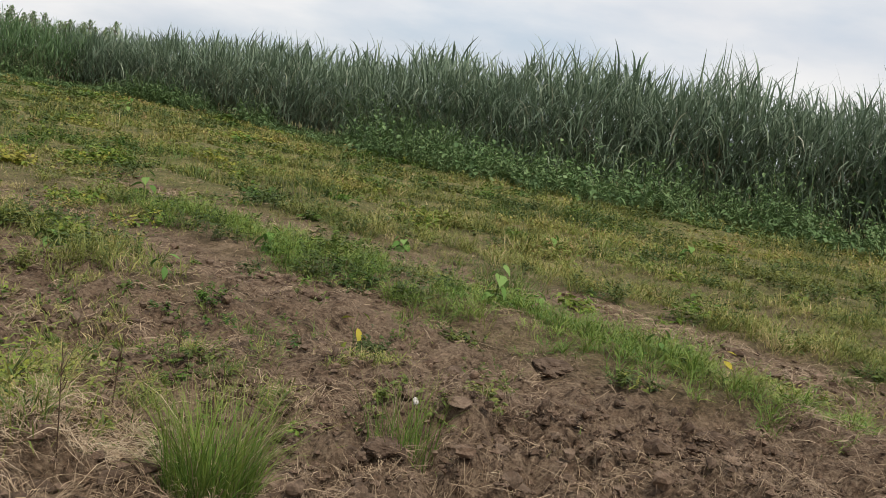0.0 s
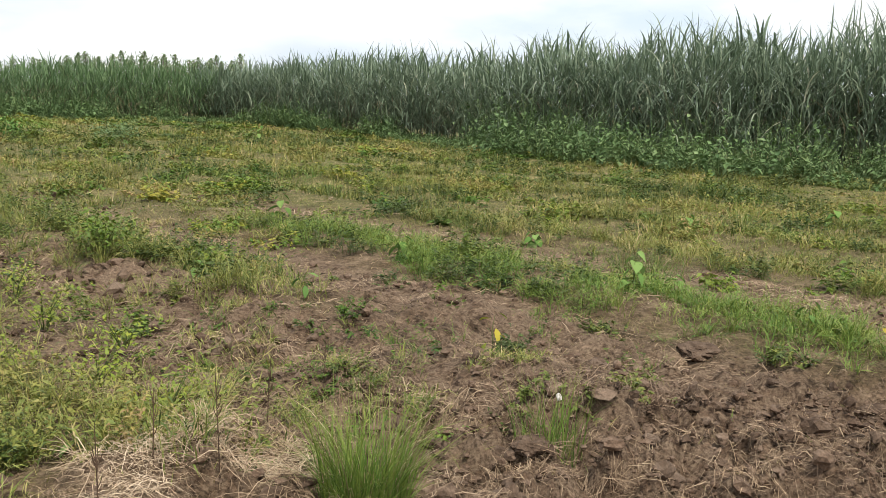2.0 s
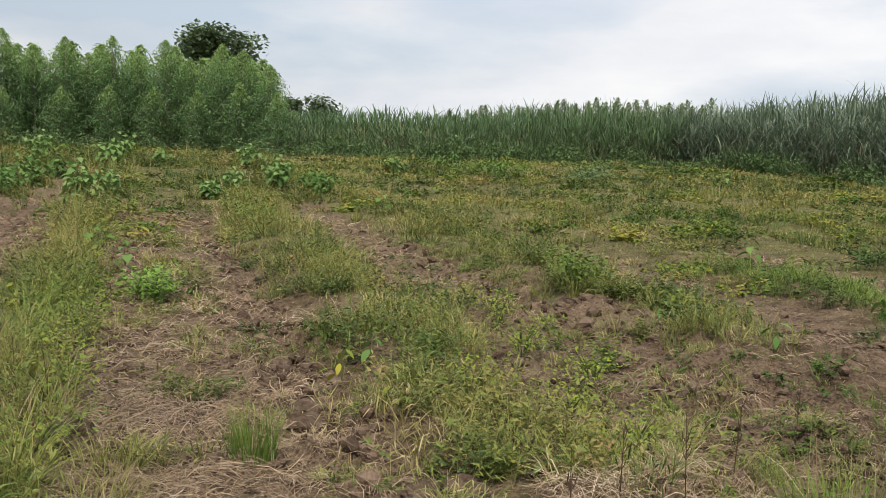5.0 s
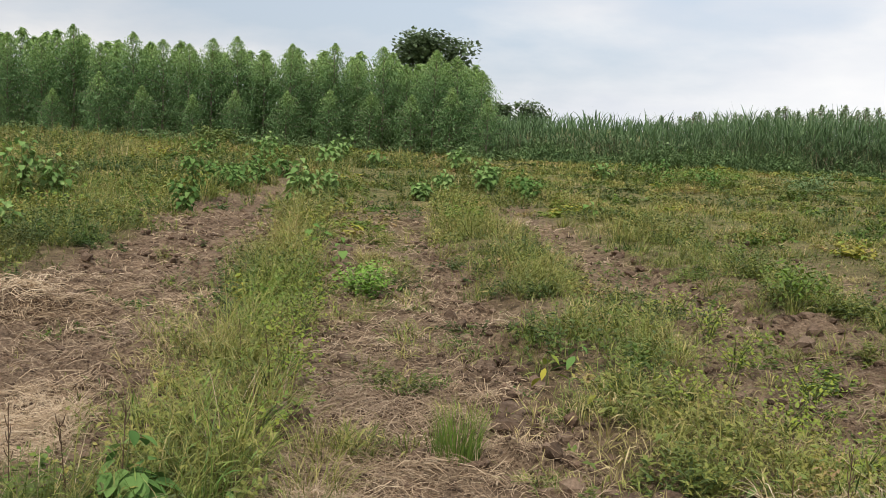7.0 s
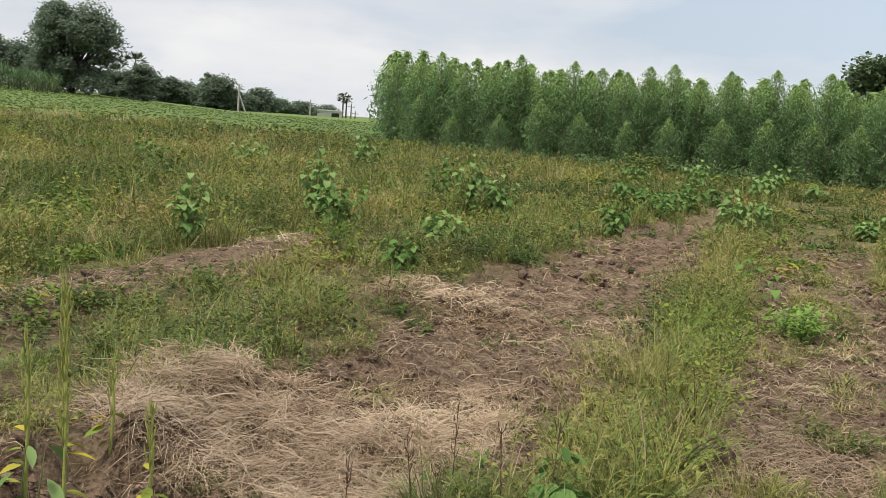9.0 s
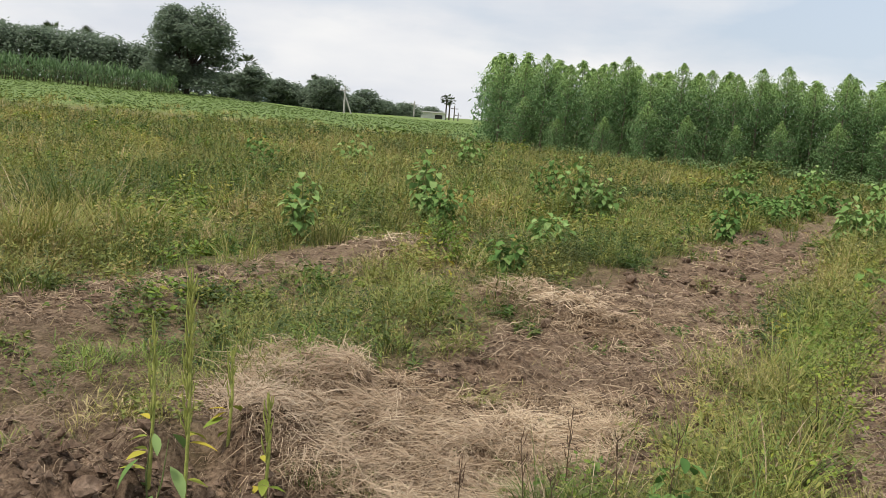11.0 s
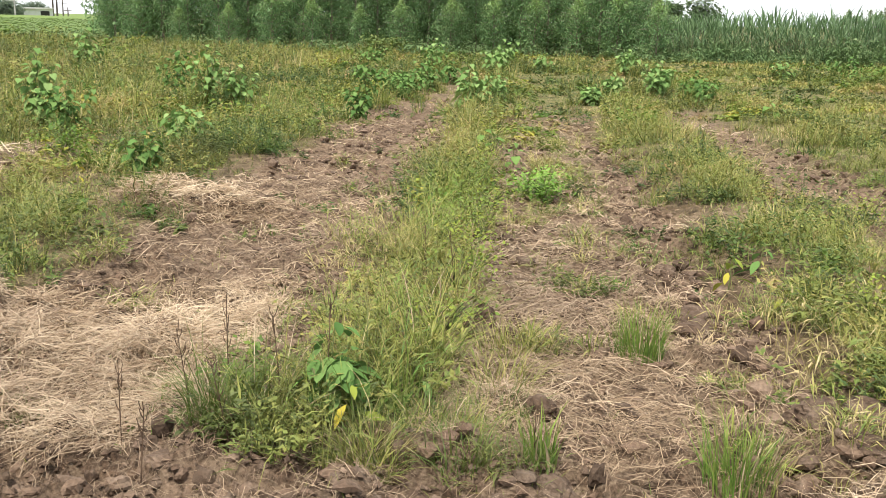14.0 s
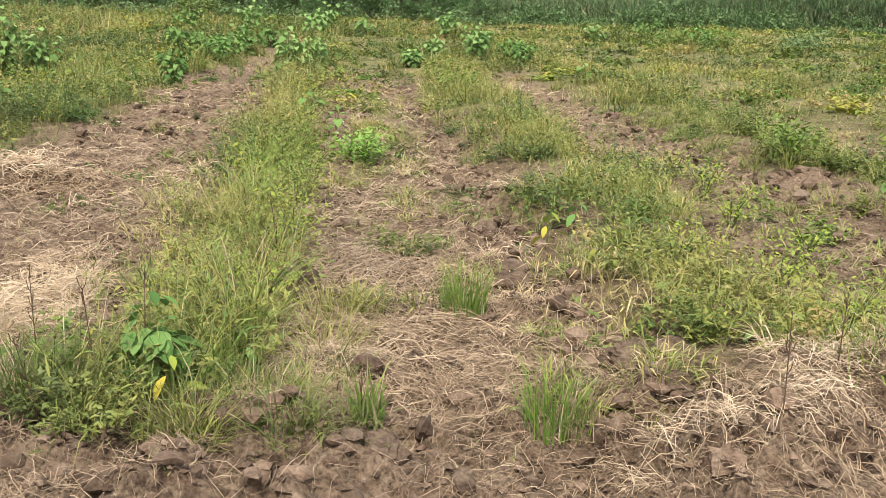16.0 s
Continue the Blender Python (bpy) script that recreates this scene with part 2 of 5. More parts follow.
M_STEM_BROWN = rough_mat("brown_stem", [(0.3, (0.07, 0.045, 0.03)), (0.7, (0.17, 0.11, 0.07))], 20.0, 0.8, 0.1)
M_LEAF_PALE = blade_mat("broad_leaf_pale", [(0.0, (0.135, 0.235, 0.068)), (0.5, (0.195, 0.31, 0.098)), (1.0, (0.275, 0.38, 0.14))], rough=0.85, patch=0.0, object_random=True, gloss=0.05)
M_LEAF_DEEP = blade_mat("broad_leaf_deep", [(0.0, (0.075, 0.15, 0.042)), (0.5, (0.125, 0.225, 0.062)), (1.0, (0.19, 0.295, 0.09))], rough=0.85, patch=0.0, object_random=True, gloss=0.05)
M_LEAF_SOFT = blade_mat("broad_leaf_soft", [(0.0, (0.11, 0.21, 0.05)), (0.5, (0.165, 0.28, 0.075)), (1.0, (0.24, 0.35, 0.11))], rough=0.85, patch=0.0, object_random=True, gloss=0.05)
M_LEAF_YELLOW = blade_mat("broad_leaf_yellow", [(0.0, (0.20, 0.27, 0.05)), (0.5, (0.32, 0.34, 0.06)), (1.0, (0.50, 0.40, 0.06))], rough=0.85, patch=0.0, object_random=True, gloss=0.05)
M_POLE = rough_mat("weathered_concrete", [(0.3, (0.36, 0.34, 0.31)), (0.7, (0.52, 0.50, 0.47))], 2.0)
M_POLE_DARK = rough_mat("dark_timber", [(0.3, (0.10, 0.085, 0.07)), (0.7, (0.18, 0.155, 0.13))], 2.0)
M_WHITE = rough_mat("white_paint", [(0.3, (0.72, 0.71, 0.69)), (0.7, (0.82, 0.81, 0.79))], 0.7, 0.7, 0.1)
M_ROOF = rough_mat("roof_sheet", [(0.3, (0.55, 0.53, 0.50)), (0.7, (0.68, 0.66, 0.63))], 0.6, 0.5, 0.1)
M_PORCH_SHADE = rough_mat("painted_porch_shade", [(0.3, (0.03, 0.03, 0.03)), (0.7, (0.06, 0.055, 0.05))], 1.0, 0.8, 0.0)
# The hills' blue is air haze painted as their base colour.
M_HILL = rough_mat("hazy_hill", [(0.3, (0.22, 0.29, 0.36)), (0.7, (0.27, 0.34, 0.40))], 0.004, 1.0, 0.0)
M_PETAL = rough_mat("pale_scrap", [(0.3, (0.62, 0.55, 0.50)), (0.7, (0.78, 0.74, 0.68))], 30.0, 0.8, 0.1)

# ---- plan of the field: rows run along v, across them lies u ----
rng = np.random.default_rng(7)
AX, AY = 0.62, 0.785


def to_uv(x, y):
    return AX * x + AY * y, -AY * x + AX * y


def smooth(a, b, t):
    t = np.clip((t - a) / (b - a), 0, 1)
    return t * t * (3 - 2 * t)


def lattice(ix, iy, seed):
    h = (ix.astype(np.int64) * 374761393 + iy.astype(np.int64) * 668265263 + seed * 974711) & 0x7FFFFFFF
    h = ((h ^ (h >> 13)) * 1274126177) & 0x7FFFFFFF
    return ((h ^ (h >> 16)) & 0xFFFF) / 65535.0


def vnoise(x, y, size, seed=0):
    x, y = np.asarray(x, float) / size, np.asarray(y, float) / size
    ix, iy = np.floor(x), np.floor(y)
    fx, fy = x - ix, y - iy
    fx, fy = fx * fx * (3 - 2 * fx), fy * fy * (3 - 2 * fy)
    a, b = lattice(ix, iy, seed), lattice(ix + 1, iy, seed)
    c, d = lattice(ix, iy + 1, seed), lattice(ix + 1, iy + 1, seed)
    return (a * (1 - fx) + b * fx) * (1 - fy) + (c * (1 - fx) + d * fx) * fy


def fbm(x, y, size, octaves=3, seed=0):
    total, amp, norm = 0.0, 1.0, 0.0
    for k in range(octaves):
        total = total + amp * vnoise(x, y, size / 2 ** k, seed + 17 * k)
        norm += amp
        amp *= 0.55
    return total / norm


def band(u, centre, half, soft=0.25):
    return 1 - smooth(half - soft, half + soft, np.abs(u - centre))


def ellipse(u, v, cu, cv, ru, rv):
    return 1 - smooth(0.55, 1.15, np.hypot((u - cu) / ru, (v - cv) / rv))


# straw heaps: centre u, centre v, half sizes, height
HEAPS = [(-2.2, 3.65, 1.15, 0.70, 0.06), (-1.45, 4.2, 0.42, 0.85, 0.06), (-1.6, 3.25, 0.7, 0.35, 0.05), (-2.05, 4.05, 0.75, 0.42, 0.045), (-2.95, 4.25, 0.55, 0.42, 0.07), (-2.65, 7.2, 0.75, 0.40, 0.07), (-0.02, 3.7, 0.38, 0.4, 0.04), (2.22, 3.06, 0.38, 0.34, 0.11), (2.75, 4.9, 0.45, 0.35, 0.04), (-5.2, 9.2, 0.5, 1.2, 0.05),
         (4.9, 6.8, 0.6, 1.2, 0.02), (5.1, 8.6, 0.5, 0.9, 0.03), (2.5, 14.6, 0.42, 1.7, 0.05), (6.2, 3.9, 0.5, 0.7, 0.03), (1.1, 6.9, 0.22, 0.3, 0.10), (7.6, 4.4, 0.8, 0.8, 0.03), (0.25, 4.6, 0.34, 1.0, 0.022), (0.15, 3.3, 0.4, 0.35, 0.03), (0.5, 6.9, 0.34, 1.5, 0.026), (0.35, 9.8, 0.34, 1.6, 0.026), (2.85, 6.6, 0.28, 1.6, 0.024), (-1.9, 9.5, 0.5, 2.0, 0.02), (-3.2, 2.75, 0.9, 0.42, 0.025), (-4.3, 3.6, 0.6, 0.7, 0.025),
         (1.25, 2.80, 0.65, 0.24, 0.055), (1.75, 3.15, 0.34, 0.30, 0.055), (0.5, 2.62, 0.5, 0.16, 0.03), (-0.7, 2.5, 0.8, 0.14, 0.03), (2.5, 5.3, 0.35, 0.8, 0.02), (5.2, 5.0, 0.3, 1.5, 0.03), (7.75, 3.1, 0.32, 0.9, 0.035)]


def third_furrow(v):
    """The furrow beside the third row swings outwards near the headland."""
    return 2.75 + 0.85 * smooth(12, 4.5, v)


def headland(u, v):
    """1 on the ploughed headland at the rows' ends, 0 in the rows."""
    return smooth(0.25, -0.25, v - 2.82 + 0.38 * np.maximum(0, u - 3.1))


def cover(x, y):
    """For places in plan: how green, how strawy, how tall the growth is (0 to 1), how bare, how lush."""
    u, v = to_uv(x, y)
    r = np.hypot(x, y)
    wob = (fbm(x, y, 1.8, 2, 3) - 0.5) * 0.40
    uw = u + wob
    n1, n2 = fbm(x, y, 1.1, 3, 11), fbm(x, y, 3.8, 2, 29)
    bare = np.maximum.reduce([band(uw, -1.85, 0.80, 0.16) * smooth(36, 22, v), band(uw, 0.24, 0.60, 0.18) * 0.72 * smooth(20, 14, v), band(uw, 0.92, 0.17, 0.1) * smooth(20, 14, v),
                              band(uw, third_furrow(v), 0.46, 0.18) * smooth(24, 16, v), band(uw, 5.1, 0.40, 0.25) * 0.8 * smooth(17, 11, v), band(uw, 7.65, 0.42, 0.2) * 0.92 * smooth(15, 9, v),
                              band(uw, 9.85, 0.26, 0.2) * 0.85 * smooth(13, 8, v), band(uw, 12.2, 0.25, 0.25) * 0.5 * smooth(13, 8, v), band(uw, -5.3, 0.45) * 0.85 * smooth(13, 9, v)])
    head = headland(u + (n2 - 0.5) * 0.4, v + (n1 - 0.5) * 0.6)
    bare = np.maximum(bare, head)
    bare = np.maximum(bare, 0.74 * smooth(5.6, 4.6, v + (n1 - 0.5)) * band(u, 3.9, 1.6, 0.3))
    full = np.maximum(smooth(5.3, 6.0, u), smooth(8, 13, r))
    green = (1 - bare) * np.clip(0.66 + 0.20 * full + 2.0 * (n1 - 0.5) + 0.6 * (n2 - 0.5), 0.04 + 0.30 * full, 1)
    green = np.maximum(green, np.clip((n1 - 0.53) * 2.6, 0, 0.55) * bare * (1 - 0.7 * head))
    green = np.maximum(green, band(uw, 1.72, 0.42, 0.22) * smooth(2.9, 3.4, v) * (0.66 + 0.7 * (n2 - 0.35)))
    green = np.maximum(green, band(uw, -0.68, 0.26, 0.14) * smooth(2.75, 3.05, v) * (0.80 + 0.5 * (n1 - 0.5)))
    green = np.maximum(green, band(uw, 0.36, 0.7) * smooth(4.5, 7.5, v) * np.clip((n1 - 0.44) * 2.8, 0, 0.6))
    green = np.maximum(green, smooth(15, 27, r) * (0.45 + 0.8 * (n1 - 0.3)) * (1 - 0.6 * band(uw, -1.92, 0.6, 0.2) * smooth(36, 28, v)))
    green = np.maximum(green, smooth(-5.6, -6.4, uw) * smooth(4.0, 6.0, v) * 0.95)
    green = np.maximum(green, smooth(-2.65, -3.05, uw) * smooth(-5.1, -4.6, uw) * smooth(4.3, 5.2, v + (n1 - 0.5)) * 0.95)
    lush = ellipse(u, v, 6.4, 4.4, 0.95, 3.8)
    green = np.maximum(green, lush * (0.7 + 0.6 * (n1 - 0.4)))
    heap = 0.0
    for cu, cv, ru, rv, hh in HEAPS:
        heap = np.maximum(heap, ellipse(u, v, cu, cv, ru, rv) * min(1, 0.40 + 10 * hh))
    straw = np.clip(bare * (0.34 + 0.22 * smooth(4, 8, v) + 1.3 * (n2 - 0.42)) + 0.32 * (1 - green) * (v < 22) + 0.55 * band(u, 0.3, 0.6) * smooth(2.7, 3.4, v) * n1 * 1.6 + 0.3 * band(u, 2.85, 0.5) * smooth(4, 6, v) + 0.35 * band(u, 0.3, 0.75) * smooth(9, 5, v) * smooth(2.7, 3.1, v), 0.10, 0.75)
    straw = np.maximum(straw, 0.62 * np.maximum(band(uw, 7.6, 0.4, 0.2), band(uw, 5.15, 0.4, 0.2)) * smooth(0.36, 0.56, n1) * smooth(16, 10, v) * (1 - head))
    straw = np.maximum(straw, 0.68 * band(u, 3.9, 1.7, 0.4) * smooth(7.4, 6.2, v) * (1 - head) * smooth(0.42, 0.60, fbm(x, y, 0.9, 2, 37)))
    straw = np.maximum(straw, 0.60 * band(u, -1.85, 0.8, 0.2) * smooth(6.2, 8, v) * smooth(26, 18, v) * (0.5 + n1))
    straw = np.maximum(straw, 0.34 * smooth(5, 8, r) * (n1 < 0.62))
    straw = straw * (1 - 0.45 * head * smooth(0.62, 0.45, n2))
    straw = np.maximum(straw, heap)
    green = green * (1 - 0.92 * heap)
    tall = 0.34 + 0.30 * smooth(-2.5, -3.2, uw) + 0.40 * smooth(-5.6, -6.6, uw) + 0.42 * band(uw, -0.7, 0.4, 0.1) + 0.24 * lush + 0.26 * band(uw, 1.7, 0.6) + 0.10 * smooth(6, 12, v) * (u < 5) + 0.12 * smooth(7.8, 8.4, u) + 0.40 * (fbm(x, y, 2.0, 2, 5) - 0.5)
    tall = tall * (1 - 0.40 * bare)
    return green, straw, np.clip(tall, 0.10, 1.15), bare, lush


def height(x, y):
    x, y = np.asarray(x, float), np.asarray(y, float)
    u, v = to_uv(x, y)
    r = np.hypot(x, y)
    near = smooth(45, 18, r)
    z = 0.10 * (fbm(x, y, 7.0, 2, 41) - 0.5) * near
    rough = headland(u, v - 0.3) * 1.1 + 0.85 * np.maximum.reduce([band(u, -1.95, 0.7), band(u, third_furrow(v), 0.6), band(u, 1.0, 0.3) * 1.2, band(u, 3.9, 1.6) * smooth(6.2, 5.2, v)]) + 0.3
    lump = np.abs(fbm(x, y, 0.42, 3, 51) - 0.5) * 2
    z = z + near * rough * (0.13 * (fbm(x, y, 0.75, 2, 61) - 0.5) + 0.13 * (lump - 0.25) + 0.10 * (np.abs(vnoise(x, y, 0.17, 71) - 0.5) - 0.2) + 0.085 * (np.abs(vnoise(x + 0.03, y, 0.085, 73) - 0.5) - 0.2) * smooth(14, 6, r) + 0.03 * (vnoise(x, y, 0.045, 75) - 0.5) * smooth(9, 5, r))
    z = z + near * 0.05 * (np.cos((u - 1.6) * 2 * math.pi / 2.35))
    z = z - 0.07 * band(u, 1.0, 0.22) * smooth(2.5, 3.5, v) * smooth(18, 12, v) - 0.08 * band(u, third_furrow(v), 0.3) * smooth(18, 12, v) * smooth(3.6, 4.6, v) * near
    for cu, cv, ru, rv, hh in HEAPS:
        z = z + ellipse(u, v, cu, cv, ru, rv) * hh * (0.1 + 1.1 * vnoise(x, y, 0.34, 81) + 0.8 * vnoise(x, y, 0.15, 83))
    rise = np.clip(-x - 0.1 * y - 52, 0, 100) * np.interp(y, [-22, -7, 14, 39, 70], [0.030, 0.0237, 0.0112, 0.010, 0.0])
    return z + rise


# ---- mesh builders ----


def mesh_object(name, verts, faces, mats, along=None, parent=None, index=None, smooth_faces=False):
    """verts (n, 3), faces (m, k) of one size k; mats one material or several with an index per face."""
    me = bpy.data.meshes.new(name)
    verts, faces = np.asarray(verts, np.float32), np.asarray(faces, np.int32)
    k = faces.shape[1]
    me.vertices.add(len(verts))
    me.vertices.foreach_set("co", verts.ravel())
    me.loops.add(faces.size)
    me.loops.foreach_set("vertex_index", faces.ravel())
    me.polygons.add(len(faces))
    me.polygons.foreach_set("loop_start", np.arange(0, faces.size, k, dtype=np.int32))
    me.polygons.foreach_set("use_smooth", np.full(len(faces), bool(smooth_faces)))
    for mt in mats if isinstance(mats, (list, tuple)) else [mats]:
        me.materials.append(mt)
    if index is not None:
        me.polygons.foreach_set("material_index", np.asarray(index, np.int32))
    if not isinstance(along, dict):
        along = {"along": np.full(len(verts), 0.4) if along is None else np.asarray(along).ravel()}
        along["tone"] = np.full(len(verts), 0.2)
    if along is not None:
        for key, val in (along if isinstance(along, dict) else {"along": along}).items():
            a = me.attributes.new(key, "FLOAT", "POINT")
            a.data.foreach_set("value", np.asarray(val, np.float32).ravel())
    me.update()
    ob = new(name, me)
    if parent:
        ob.parent = parent
    return ob


def strips(line, side, width):
    """Ribbons: centre lines (n, k, 3), a sideways vector (n, 3) and widths (n, k). Gives verts, quads and the place along."""
    n, k, _ = line.shape
    off = side[:, None, :] * width[:, :, None] * 0.5
    v = np.stack([line - off, line + off], 2).reshape(-1, 3)
    i = np.arange(n)[:, None] * (2 * k) + np.arange(k - 1)[None, :] * 2
    f = np.stack([i, i + 1, i + 3, i + 2], -1).reshape(-1, 4)
    along = np.repeat(np.tile(np.linspace(0, 1, k), (n, 1)), 2, axis=1)
    return v, f, along


def blade_lines(base, length, head, lean, bend, k):
    """Centre lines that rise from base, lean and then arch over towards head."""
    n = len(base)
    t = np.linspace(0, 1, k)[None, :]
    ang = lean[:, None] + bend[:, None] * t
    step = length[:, None] / (k - 1)
    dx = np.concatenate([np.zeros((n, 1)), np.cumsum(np.sin(ang[:, :-1]) * step, 1)], 1)
    dz = np.concatenate([np.zeros((n, 1)), np.cumsum(np.cos(ang[:, :-1]) * step, 1)], 1)
    line = np.empty((n, k, 3))
    line[:, :, 0] = base[:, 0:1] + dx * np.cos(head)[:, None]
    line[:, :, 1] = base[:, 1:2] + dx * np.sin(head)[:, None]
    line[:, :, 2] = base[:, 2:3] + dz
    return line


def make_blades(base, length, width, k=3, lean=(0.05, 0.5), bend=(0.2, 1.2), taper=1.0, heads=None):
    n = len(base)
    head = rng.uniform(0, 2 * math.pi, n) if heads is None else heads
    line = blade_lines(base, length, head, rng.uniform(*lean, n), rng.uniform(*bend, n), k)
    twist = head + math.pi / 2 + rng.uniform(-0.9, 0.9, n)
    side = np.stack([np.cos(twist), np.sin(twist), rng.uniform(-0.25, 0.25, n)], 1)
    prof = 1 - 0.93 * np.linspace(0, 1, k) ** (1.6 * taper)
    return strips(line, side, width[:, None] * prof[None, :])


def make_leaves(place, size, aspect=0.5, droop=(-0.6, 0.9)):
    """Small pointed leaves, four corners each, folded to any side."""
    n = len(place)
    a, p = rng.uniform(0, 2 * math.pi, n), rng.uniform(*droop, n)
    d = np.stack([np.cos(a) * np.cos(p), np.sin(a) * np.cos(p), -np.sin(p)], 1)
    s = np.stack([-np.sin(a), np.cos(a), rng.uniform(-0.6, 0.6, n)], 1)
    L = size[:, None]
    v = np.stack([place, place + d * L * 0.45 + s * L * aspect * 0.5, place + d * L, place + d * L * 0.45 - s * L * aspect * 0.5], 1).reshape(-1, 3)
    return v, np.arange(4 * n).reshape(-1, 4)


def stack(parts):
    """Joins several (verts, quads[, along]) into one."""
    vs, fs, al, o = [], [], [], 0
    for p in parts:
        vs.append(p[0])
        fs.append(p[1] + o)
        al.append(np.asarray(p[2]).ravel() if len(p) > 2 else np.full(len(p[0]), 0.4))
        o += len(p[0])
    return np.concatenate(vs), np.concatenate(fs), np.concatenate(al)


def tube(points, radii, sides=6):
    """A round limb along points."""
    pts, rad = np.asarray(points, float), np.asarray(radii, float)
    d = np.gradient(pts, axis=0)
    d /= np.linalg.norm(d, axis=1, keepdims=True) + 1e-9
    ref = np.where(np.abs(d[:, 2:3]) > 0.8, np.array([[1.0, 0, 0]]), np.array([[0, 0, 1.0]]))
    a = np.cross(d, ref)
    a /= np.linalg.norm(a, axis=1, keepdims=True) + 1e-9
    b = np.cross(d, a)
    th = np.linspace(0, 2 * math.pi, sides, endpoint=False)
    v = pts[:, None, :] + rad[:, None, None] * (np.cos(th)[None, :, None] * a[:, None, :] + np.sin(th)[None, :, None] * b[:, None, :])
    k = len(pts)
    i, j = np.meshgrid(np.arange(k - 1), np.arange(sides), indexing="ij")
    j2 = (j + 1) % sides
    f = np.stack([i * sides + j, i * sides + j2, (i + 1) * sides + j2, (i + 1) * sides + j], -1).reshape(-1, 4)
    return v.reshape(-1, 3), f


def empty(name, x, y, z=None, turn=0.0):
    ob = new(name)
    ob.empty_display_size = 0.1
    ob.matrix_basis = pose(x, y, float(height(x, y)) if z is None else z, 0, 0, turn)
    return ob


def part(name, made, mat, parent, label="", smooth_faces=False):
    ob = mesh_object(name, made[0], made[1], mat, made[2] if len(made) > 2 else None, parent, smooth_faces=smooth_faces)
    return tagged(ob, label) if label else ob


def ring_points(r0, r1, a0, a1, per_m2):
    """Scattered places in plan between two radii and two bearings (degrees left of north)."""
    n = int(per_m2 * (r1 * r1 - r0 * r0) / 2 * radians(a1 - a0))
    r = np.sqrt(rng.uniform(r0 * r0, r1 * r1, n))
    a = np.radians(rng.uniform(a0, a1, n))
    return -r * np.sin(a), r * np.cos(a)


def bearing(x, y):
    return np.degrees(np.arctan2(-x, y))


# edges of the tall crops: bearing, distance
CANE_EDGE = ([-40, -30, -17.7, -7.2, 1.5, 9.4, 17, 21.5], [25.5, 26, 26.5, 27, 29.5, 36, 45, 48])
CANE_TALL = ([-40, -17.7, -7.2, 1.5, 9.4, 17, 21.5], [4.4, 4.3, 3.95, 3.65, 3.4, 3.15, 2.95])
YOUNG_EDGE = ([20.5, 28, 36, 45], [47, 45, 43, 42])
GROVE_EDGE = ([43.5, 48, 52, 58, 65, 71, 75.5], [41, 43, 44, 44, 45, 48, 55])


def open_field(x, y):
    """True where no tall crop stands."""
    a, r = bearing(x, y), np.hypot(x, y)
    lim = np.where(a < 21, np.interp(a, *CANE_EDGE), np.where(a < 44, np.interp(a, *YOUNG_EDGE), np.where(a < 75.5, np.interp(a, *GROVE_EDGE), 130.0)))
    return r < lim


# ---- ground ----


def axis_steps(fine, grow, lo, hi):
    def half(limit, step0):
        out, p, s = [], 0.0, step0
        while p < limit:
            p += s
            s = max(step0, grow * p) if p < 60 else s * 1.25
            out.append(p)
        return out
    return np.array([-p for p in reversed(half(lo, fine))] + [0.0] + half(hi, fine))


xs = axis_steps(0.038, 0.020, 3500, 3500)
ys = axis_steps(0.038, 0.020, 3500, 3500)
xs = xs[(xs < 2.6) | (np.arange(len(xs)) % 3 == 0)]
ys = ys[(ys > -0.8) | (np.arange(len(ys)) % 4 == 0)]
gx, gy = np.meshgrid(xs, ys, indexing="ij")
gz = height(gx, gy)
nx, ny = gx.shape
gi = np.arange(nx * ny).reshape(nx, ny)
quads = np.stack([gi[:-1, :-1], gi[1:, :-1], gi[1:, 1:], gi[:-1, 1:]], -1).reshape(-1, 4)
gg, gs, gt, gb, gl = cover(gx, gy)
gr = np.hypot(gx, gy)
crop_amount = smooth(64, 76, gr + 3 * fbm(gx, gy, 6, 2, 9)) * smooth(70, 76, bearing(gx, gy))
ground = mesh_object("ground", np.stack([gx, gy, gz], -1).reshape(-1, 3), quads, M_SOIL,
                     {"chaff": np.clip(gs * 1.5 + 0.35 * gb * smooth(5, 10, gr), 0, 1), "litter": np.clip((1 - gb) * np.maximum(0.4 * gg, 0.85 * smooth(8, 14, gr)) + 0.6 * smooth(14, 30, gr), 0, 0.92), "crop": crop_amount}, smooth_faces=True)
tagged(ground, "ploughed reddish-brown loam field with straw chaff and weedy rows", "ground", kind="structure")

# ---- grass and straw ----


def clump_places(r0, r1, dens, weight, a0=-36, a1=112):
    x, y = ring_points(r0, r1, a0, a1, dens)
    keep = open_field(x, y)
    x, y = x[keep], y[keep]
    c = cover(x, y)
    keep = rng.uniform(0, 1, len(x)) < weight(x, y, c)
    return x[keep], y[keep], [q[keep] for q in c]


